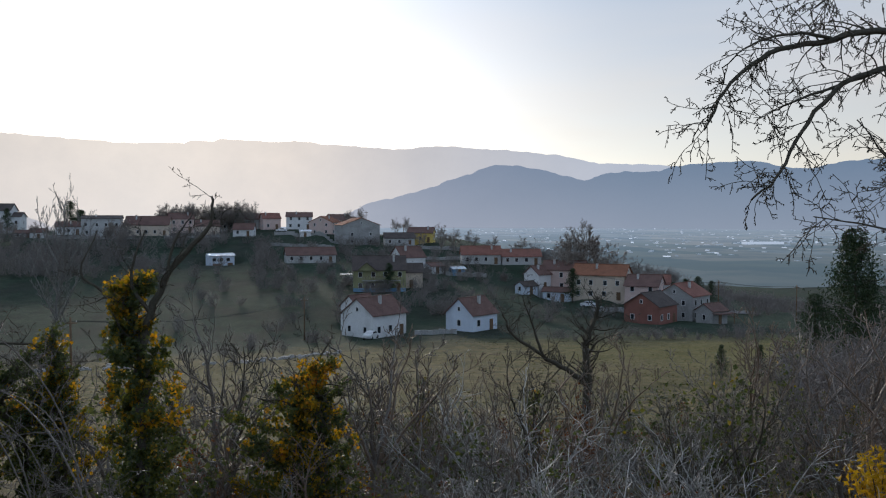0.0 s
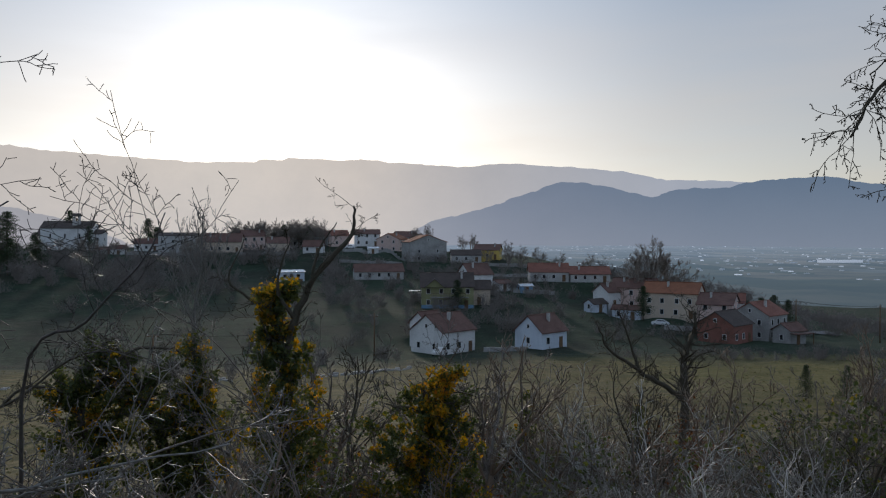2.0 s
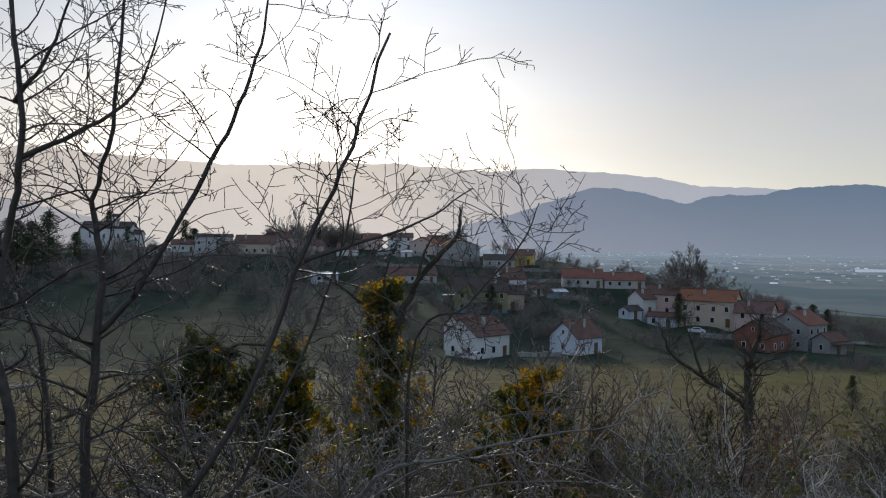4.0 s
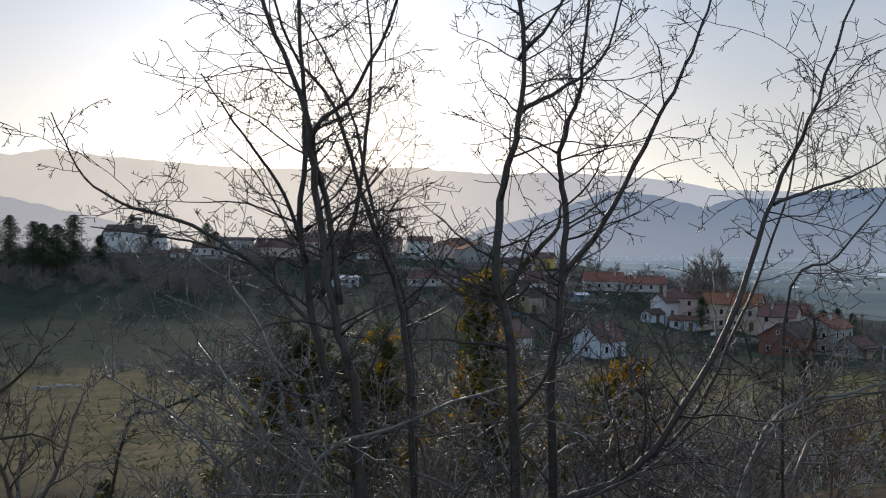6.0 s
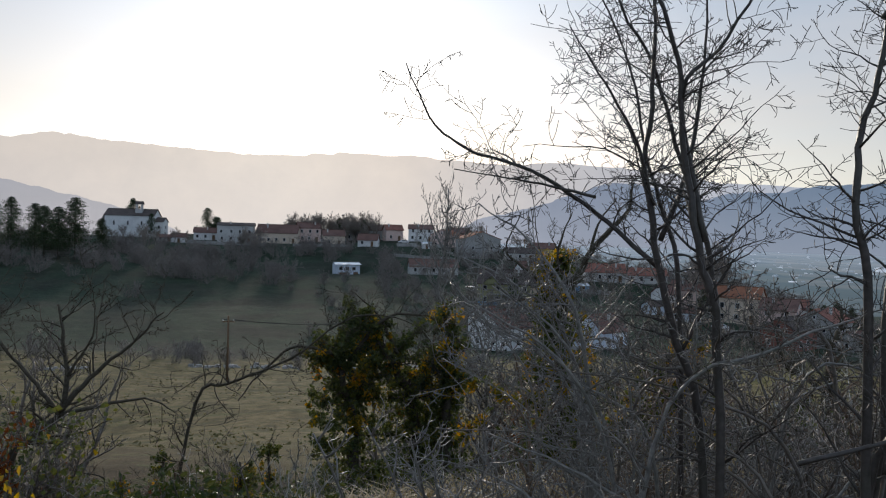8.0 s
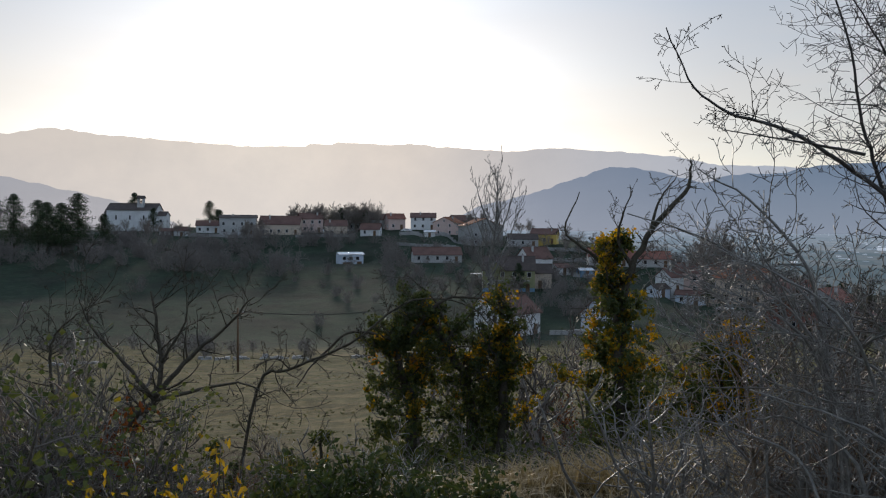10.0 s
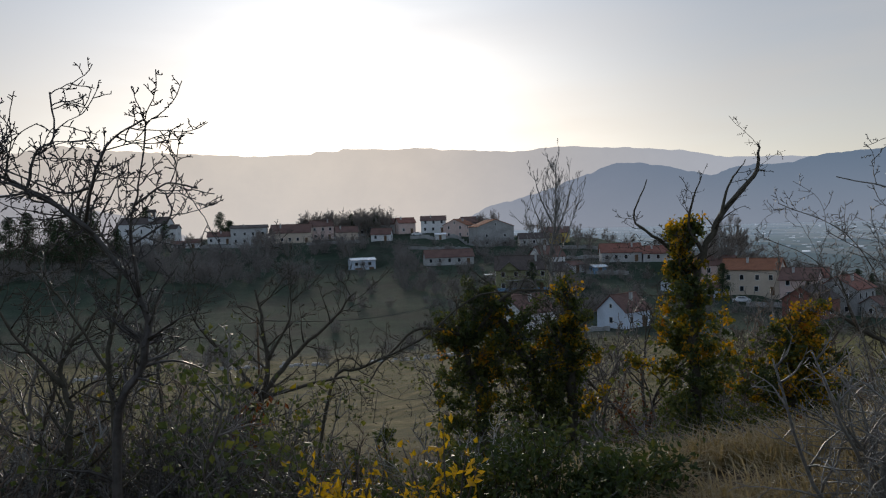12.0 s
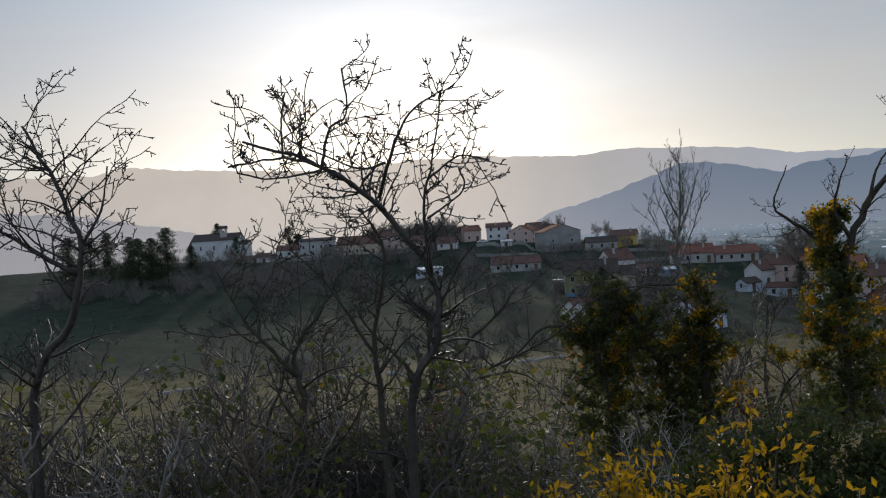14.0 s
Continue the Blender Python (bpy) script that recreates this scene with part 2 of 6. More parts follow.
M = {
    "ground": ground_mat(),
    "twig_dark": bark("twig_dark", (0.020, 0.016, 0.014), (0.085, 0.070, 0.060), 0.5, 0.42),
    "twig_grey": bark("twig_grey", (0.055, 0.05, 0.046), (0.27, 0.25, 0.22)),
    "twig_pale": bark("twig_pale", (0.22, 0.21, 0.19), (0.50, 0.48, 0.44)),
    "bark_old": bark("bark_old", (0.03, 0.024, 0.018), (0.11, 0.095, 0.07), 0.9, 0.2),
    "far_twig": bark("far_twig", (0.12, 0.105, 0.097), (0.28, 0.245, 0.22), 0.95, 0.1),
    "oak_twig": bark("oak_twig", (0.16, 0.135, 0.115), (0.33, 0.285, 0.245), 0.95, 0.1),
    "twig_mid": bark("twig_mid", (0.045, 0.038, 0.031), (0.20, 0.165, 0.135), 0.5, 0.5),
    "twig_brown": bark("twig_brown", (0.07, 0.046, 0.032), (0.27, 0.19, 0.13), 0.6, 0.4),
    "ivy": leafy("ivy", [(0.1, (0.035, 0.050, 0.020)), (0.55, (0.075, 0.088, 0.03)), (0.82, (0.14, 0.14, 0.03)), (0.93, (0.38, 0.22, 0.035)), (1.0, (0.40, 0.13, 0.035))]),
    # ivy with the gold glow of low sun put into the leaf colour
    "ivy_sun_gold": leafy("ivy_sun_gold", [(0.1, (0.06, 0.075, 0.02)), (0.45, (0.16, 0.135, 0.028)), (0.72, (0.47, 0.27, 0.038)), (1.0, (0.48, 0.17, 0.033))], 0.65),
    "yellow_leaf": leafy("yellow_leaf", [(0.0, (0.14, 0.12, 0.03)), (0.45, (0.34, 0.23, 0.035)), (1.0, (0.50, 0.31, 0.05))], 0.55),
    "green_leaf": leafy("green_leaf", [(0.0, (0.022, 0.034, 0.012)), (0.6, (0.050, 0.066, 0.020)), (1.0, (0.13, 0.115, 0.03))], 0.35),
    "red_leaf": leafy("red_leaf", [(0.0, (0.06, 0.03, 0.015)), (0.5, (0.14, 0.05, 0.02)), (1.0, (0.22, 0.09, 0.03))], 0.4),
    "needle": leafy("needle", [(0.0, (0.02, 0.034, 0.018)), (0.6, (0.04, 0.062, 0.028)), (1.0, (0.08, 0.095, 0.035))], 0.2),
    "dry_grass": leafy("dry_grass", [(0.0, (0.14, 0.11, 0.05)), (0.5, (0.26, 0.20, 0.10)), (1.0, (0.38, 0.31, 0.18))], 0.4),
    "field_grass": leafy("field_grass", [(0.0, (0.05, 0.058, 0.02)), (0.45, (0.09, 0.085, 0.03)), (0.8, (0.17, 0.13, 0.055)), (1.0, (0.26, 0.20, 0.10))], 0.35, 0.8),
    "plaster_white": surface("plaster_white", (0.58, 0.57, 0.56), (0.80, 0.79, 0.78), 0.9),
    "plaster_blue": surface("plaster_blue", (0.52, 0.57, 0.66), (0.68, 0.73, 0.80), 0.9),
    "plaster_grey": surface("plaster_grey", (0.40, 0.39, 0.38), (0.56, 0.55, 0.53), 0.9),
    "plaster_pink": surface("plaster_pink", (0.54, 0.40, 0.35), (0.70, 0.54, 0.48), 0.9),
    "plaster_beige": surface("plaster_beige", (0.52, 0.42, 0.33), (0.68, 0.57, 0.45), 0.9),
    "plaster_yellow": surface("plaster_yellow", (0.24, 0.24, 0.13), (0.36, 0.35, 0.18), 0.9),
    "plaster_ochre": surface("plaster_ochre", (0.52, 0.38, 0.10), (0.68, 0.50, 0.14), 0.9),
    "blue_paint": surface("blue_paint", (0.16, 0.28, 0.42), (0.24, 0.38, 0.54), 0.9),
    "red_brick": surface("red_brick", (0.20, 0.088, 0.066), (0.30, 0.135, 0.105), 1.6),
    "stone": surface("stone", (0.26, 0.25, 0.24), (0.46, 0.45, 0.43), 1.2, stain=0.5),
    "roof_red": roof_mat("roof_red", (0.19, 0.078, 0.056), (0.32, 0.14, 0.10)),
    "roof_brown": roof_mat("roof_brown", (0.12, 0.068, 0.055), (0.22, 0.12, 0.095)),
    "roof_orange": roof_mat("roof_orange", (0.22, 0.085, 0.045), (0.36, 0.16, 0.085)),
    "roof_dark": roof_mat("roof_dark", (0.06, 0.045, 0.04), (0.13, 0.10, 0.085)),
    "wood": surface("wood", (0.10, 0.06, 0.035), (0.22, 0.14, 0.08), 4),
    "concrete": surface("concrete", (0.30, 0.29, 0.27), (0.46, 0.45, 0.42), 2),
    "asphalt": surface("asphalt", (0.11, 0.11, 0.115), (0.18, 0.18, 0.185), 3),
    "metal_sheet": surface("metal_sheet", (0.55, 0.56, 0.58), (0.72, 0.73, 0.75), 1.0, rough=0.25, bump=0.05, stain=0.15, metal=0.9),
    "car_paint": surface("car_paint", (0.62, 0.63, 0.65), (0.74, 0.75, 0.77), 1.0, rough=0.25, bump=0.0, stain=0.1, spec=0.5),
    "rubber": surface("rubber", (0.015, 0.015, 0.015), (0.035, 0.035, 0.035), 5),
    "wire": surface("wire", (0.03, 0.03, 0.03), (0.06, 0.06, 0.06), 5, bump=0),
    "soil": surface("soil", (0.10, 0.055, 0.03), (0.24, 0.14, 0.075), 4, bump=0.8),
}


def glass_mat():
    m, nt, b = blank("window_glass")
    geo = nt.nodes.new("ShaderNodeNewGeometry")
    nt.links.new(ramp(nt, noise_tex(nt, 1.5, 2, geo.outputs["Position"]), [(0.3, (0.012, 0.014, 0.018)), (0.7, (0.035, 0.038, 0.045))]), b.inputs["Base Color"])
    b.inputs["Roughness"].default_value, b.inputs["Specular IOR Level"].default_value = 0.08, 0.6
    return m


M["glass"] = glass_mat()
# haze tints along x, the far ridge painted palest below the sun
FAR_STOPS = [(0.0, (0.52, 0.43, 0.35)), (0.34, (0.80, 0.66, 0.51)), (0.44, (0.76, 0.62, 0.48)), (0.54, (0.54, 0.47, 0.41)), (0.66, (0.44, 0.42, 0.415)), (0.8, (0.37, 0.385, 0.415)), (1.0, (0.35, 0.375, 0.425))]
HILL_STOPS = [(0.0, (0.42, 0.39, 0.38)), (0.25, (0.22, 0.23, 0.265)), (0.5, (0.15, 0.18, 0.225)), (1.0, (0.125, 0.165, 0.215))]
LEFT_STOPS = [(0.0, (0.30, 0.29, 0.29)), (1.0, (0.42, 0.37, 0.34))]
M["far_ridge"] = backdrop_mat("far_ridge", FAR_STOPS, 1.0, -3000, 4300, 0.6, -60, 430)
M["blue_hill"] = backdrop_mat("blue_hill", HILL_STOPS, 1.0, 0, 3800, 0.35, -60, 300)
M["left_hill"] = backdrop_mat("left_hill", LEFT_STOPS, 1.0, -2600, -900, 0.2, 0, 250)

# ---- helpers for building ----
def mesh_from(name, verts, faces, material, smooth=False):
    me = bpy.data.meshes.new(name)
    me.from_pydata(verts, [], faces)
    me.materials.append(material)
    if smooth:
        me.polygons.foreach_set("use_smooth", [True] * len(me.polygons))
    me.update()
    return me


def part_of(name, me, parent, label=""):
    ob = new(name, me)
    ob.parent = parent
    if label:
        ob["label"] = label
    return ob


def box_geo(verts, faces, c, s, taper=1.0):
    """A box with centre c of its base and size s."""
    n = len(verts)
    x, y, z = c
    a, b, h = s[0] / 2, s[1] / 2, s[2]
    verts += [(x - a, y - b, z), (x + a, y - b, z), (x + a, y + b, z), (x - a, y + b, z)]
    a, b = a * taper, b * taper
    verts += [(x - a, y - b, z + h), (x + a, y - b, z + h), (x + a, y + b, z + h), (x - a, y + b, z + h)]
    faces += [(n, n + 3, n + 2, n + 1), (n + 4, n + 5, n + 6, n + 7)] + [(n + i, n + (i + 1) % 4, n + 4 + (i + 1) % 4, n + 4 + i) for i in range(4)]


def box_part(name, c, s, material, parent, label="", taper=1.0):
    v, f = [], []
    box_geo(v, f, c, s, taper)
    return part_of(name, mesh_from(name, v, f, material), parent, label)


class Tubes:
    """Collects tapered round branches into one mesh."""

    def __init__(self):
        self.v, self.f = [], []

    def add(self, pts, radii, sides=4):
        v, f = self.v, self.f
        n0 = len(v)
        up = Vector((0.31, 0.23, 0.92))
        last = len(pts) - 1
        for i, (p, r) in enumerate(zip(pts, radii)):
            d = pts[min(i + 1, last)] - pts[max(i - 1, 0)]
            a = d.cross(up)
            if a.length < 1e-6:
                a = d.cross(Vector((1, 0, 0)))
            a.normalize()
            b = d.cross(a).normalized()
            for k in range(sides):
                an = 2 * math.pi * k / sides
                q = p + a * (r * math.cos(an)) + b * (r * math.sin(an))
                v.append((q.x, q.y, q.z))
        for i in range(last):
            o = n0 + i * sides
            for k in range(sides):
                k2 = (k + 1) % sides
                f.append((o + k, o + k2, o + sides + k2, o + sides + k))
        f.append(tuple(n0 + k for k in range(sides))[::-1])
        f.append(tuple(n0 + last * sides + k for k in range(sides)))

    def mesh(self, name, material):
        return mesh_from(name, self.v, self.f, material, True)


def spline(ctrl, n):
    """Smooth curve through control points."""
    c = [Vector(p) for p in ctrl]
    c = [c[0] * 2 - c[1]] + c + [c[-1] * 2 - c[-2]]
    out = []
    segs = len(c) - 3
    for i in range(n + 1):
        t = i / n * segs
        k = min(int(t), segs - 1)
        t -= k
        a, b, d, e = c[k:k + 4]
        out.append(0.5 * ((2 * b) + (d - a) * t + (2 * a - 5 * b + 4 * d - e) * t * t + (3 * b - a - 3 * d + e) * t ** 3))
    return out


def rand_dir(rng):
    while True:
        v = Vector((rng.uniform(-1, 1), rng.uniform(-1, 1), rng.uniform(-1, 1)))
        if 0.05 < v.length < 1:
            return v.normalized()


def grow(acc, p, d, length, r, level, rng, kids=6, spread=0.8, rise=0.25, wobble=0.22, ratio=0.55, sides=(5, 4, 3, 3), start=0.25, tips=None, rmin=0.0012):
    """A branch with side branches, level by level."""
    n = max(3, int(4 + 2 * level))
    pts, radii = [p.copy()], [r]
    step = length / n
    d = d.normalized()
    for i in range(n):
        d = (d + rand_dir(rng) * wobble + Vector((0, 0, rise * 0.22))).normalized()
        p = p + d * step
        pts.append(p)
        radii.append(max(rmin, r * (1 - 0.8 * (i + 1) / n)))
    acc.add(pts, radii, sides[min(len(sides) - 1, 3 - min(3, level))])
    if tips is not None and level == 0:
        tips.append(pts[-1])
    if level <= 0:
        return
    for k in range(kids):
        t = start + (1 - start) * (k + rng.random()) / kids
        i = min(int(t * n), n - 1)
        base = pts[i].lerp(pts[i + 1], t * n - i)
        ax = (pts[i + 1] - pts[i]).normalized()
        side = rand_dir(rng)
        side = (side - ax * side.dot(ax)).normalized()
        nd = (ax * (1 - spread * 0.5) + side * spread + Vector((0, 0, rise))).normalized()
        grow(acc, base, nd, length * ratio * rng.uniform(0.55, 1.15) * (1.15 - 0.6 * t), max(rmin, radii[i] * 0.55), level - 1, rng, max(2, kids - 1), spread, rise, wobble, ratio, sides, start, tips, rmin)


def leaf_mesh(name, centres, size, material, rng, droop=0.3, aspect=0.8):
    """Many small folded leaves at the centres given, each turned its own way."""
    c = np.asarray(centres, dtype=float)
    n = len(c)
    gen = np.random.default_rng(rng.randrange(1 << 30))
    a = gen.normal(size=(n, 3))
    a[:, 2] -= droop
    a /= np.linalg.norm(a, axis=1)[:, None]
    b = np.cross(a, gen.normal(size=(n, 3)))
    b /= np.linalg.norm(b, axis=1)[:, None] + 1e-9
    nn = np.cross(a, b)
    s = size * gen.uniform(0.6, 1.3, size=(n, 1))
    base, tip = c - a * s * 0.5, c + a * s * 0.5
    lft, rgt = c + b * s * 0.5 * aspect + nn * s * 0.15, c - b * s * 0.5 * aspect + nn * s * 0.15
    v = np.stack([base, rgt, tip, lft], axis=1).reshape(-1, 3)
    i = np.arange(n) * 4
    f = np.concatenate([np.stack([i, i + 1, i + 2], 1), np.stack([i, i + 2, i + 3], 1)])
    return mesh_from(name, v.tolist(), f.tolist(), material)


# ---- the lie of the land ----
U_COLS = [-0.6, -0.35, -0.12, 0.08, 0.25, 0.45, 0.75, 1.1]
Y_ROWS = [24, 60, 105, 150, 200, 260, 330, 450, 800]
LAND = np.array([
    [-6.5, -6.5, -6.5, -6.3, -6.2, -6.2, -6.0, -6.0],
    [-13.4, -13.2, -12.5, -11.3, -11.0, -11.6, -12.4, -13.0],
    [-16.8, -17.0, -17.3, -17.3, -17.2, -17.6, -18.0, -19.0],
    [-18.5, -20.0, -20.5, -20.2, -19.2, -19.8, -21.0, -24.0],
    [-16.0, -17.5, -17.8, -15.9, -15.4, -18.8, -25.0, -30.0],
    [-10.0, -9.6, -12.8, -12.0, -11.0, -14.0, -32.0, -40.0],
    [-3.0, -2.7, -3.8, -2.0, -5.5, -20.0, -42.0, -50.0],
    [-8.0, -8.0, -9.0, -14.0, -26.0, -42.0, -55.0, -60.0],
    [-50.0, -50.0, -55.0, -60.0, -62.0, -62.0, -62.0, -62.0],
])
PADS = []


def near_land(x, y):
    """The path falls gently to the west; in front of it the bank drops away."""
    base = 0.115 * max(-14.0, min(2.0, x)) + 0.02
    fade = max(0.0, min(1.0, (14.0 - y) / 7.0))
    y = y * (1 + 0.08 * max(0.0, min(x, 9.0) - 0.5) * fade) if y > 0 else y
    if y <= 0:
        return base + 0.02 * -y
    knots = [(0, 0), (3.6, -0.12), (5.2, -0.40), (7.5, -1.75), (10.4, -3.05), (15, -4.6), (24, -6.2)]
    for (y0, z0), (y1, z1) in zip(knots, knots[1:]):
        if y <= y1:
            t = (y - y0) / (y1 - y0)
            return base + z0 + (z1 - z0) * t
    return base - 6.2


def far_land(x, y):
    u = x / max(y, 1.0)
    yy = min(max(y, 24.0), 799.9)
    j = next(k for k in range(len(Y_ROWS) - 1) if yy < Y_ROWS[k + 1])
    t = (yy - Y_ROWS[j]) / (Y_ROWS[j + 1] - Y_ROWS[j])
    t = t * t * (3 - 2 * t) * 0.5 + t * 0.5
    uu = min(max(u, -0.6), 1.0999)
    i = next(k for k in range(len(U_COLS) - 1) if uu < U_COLS[k + 1])
    s = (uu - U_COLS[i]) / (U_COLS[i + 1] - U_COLS[i])
    s = s * s * (3 - 2 * s) * 0.5 + s * 0.5
    a = LAND[j, i] * (1 - s) + LAND[j, i + 1] * s
    b = LAND[j + 1, i] * (1 - s) + LAND[j + 1, i + 1] * s
    z = a * (1 - t) + b * t
    if y > 800:
        z += (y - 800) / 4000 * 30
    return z


def land(x, y):
    if y < 18:
        z = near_land(x, y)
    elif y > 30:
        z = far_land(x, y)
    else:
        t = (y - 18) / 12
        t = t * t * (3 - 2 * t)
        z = near_land(x, y) * (1 - t) + far_land(x, y) * t
    amp = 0.05 if y < 6 else (0.16 if y < 40 else 0.3)
    if y < 700:
        z += amp * noise.noise(Vector((x * 0.23, y * 0.23, 1.7))) + amp * 0.4 * noise.noise(Vector((x * 0.9, y * 0.9, 4.1)))
    for px, py, pr, pz in PADS:
        d = math.hypot(x - px, y - py) / pr
        if d < 1.6:
            k = 1.0 if d < 1 else 1 - (d - 1) / 0.6
            k = k * k * (3 - 2 * k)
            z = z * (1 - k) + pz * k
    return z


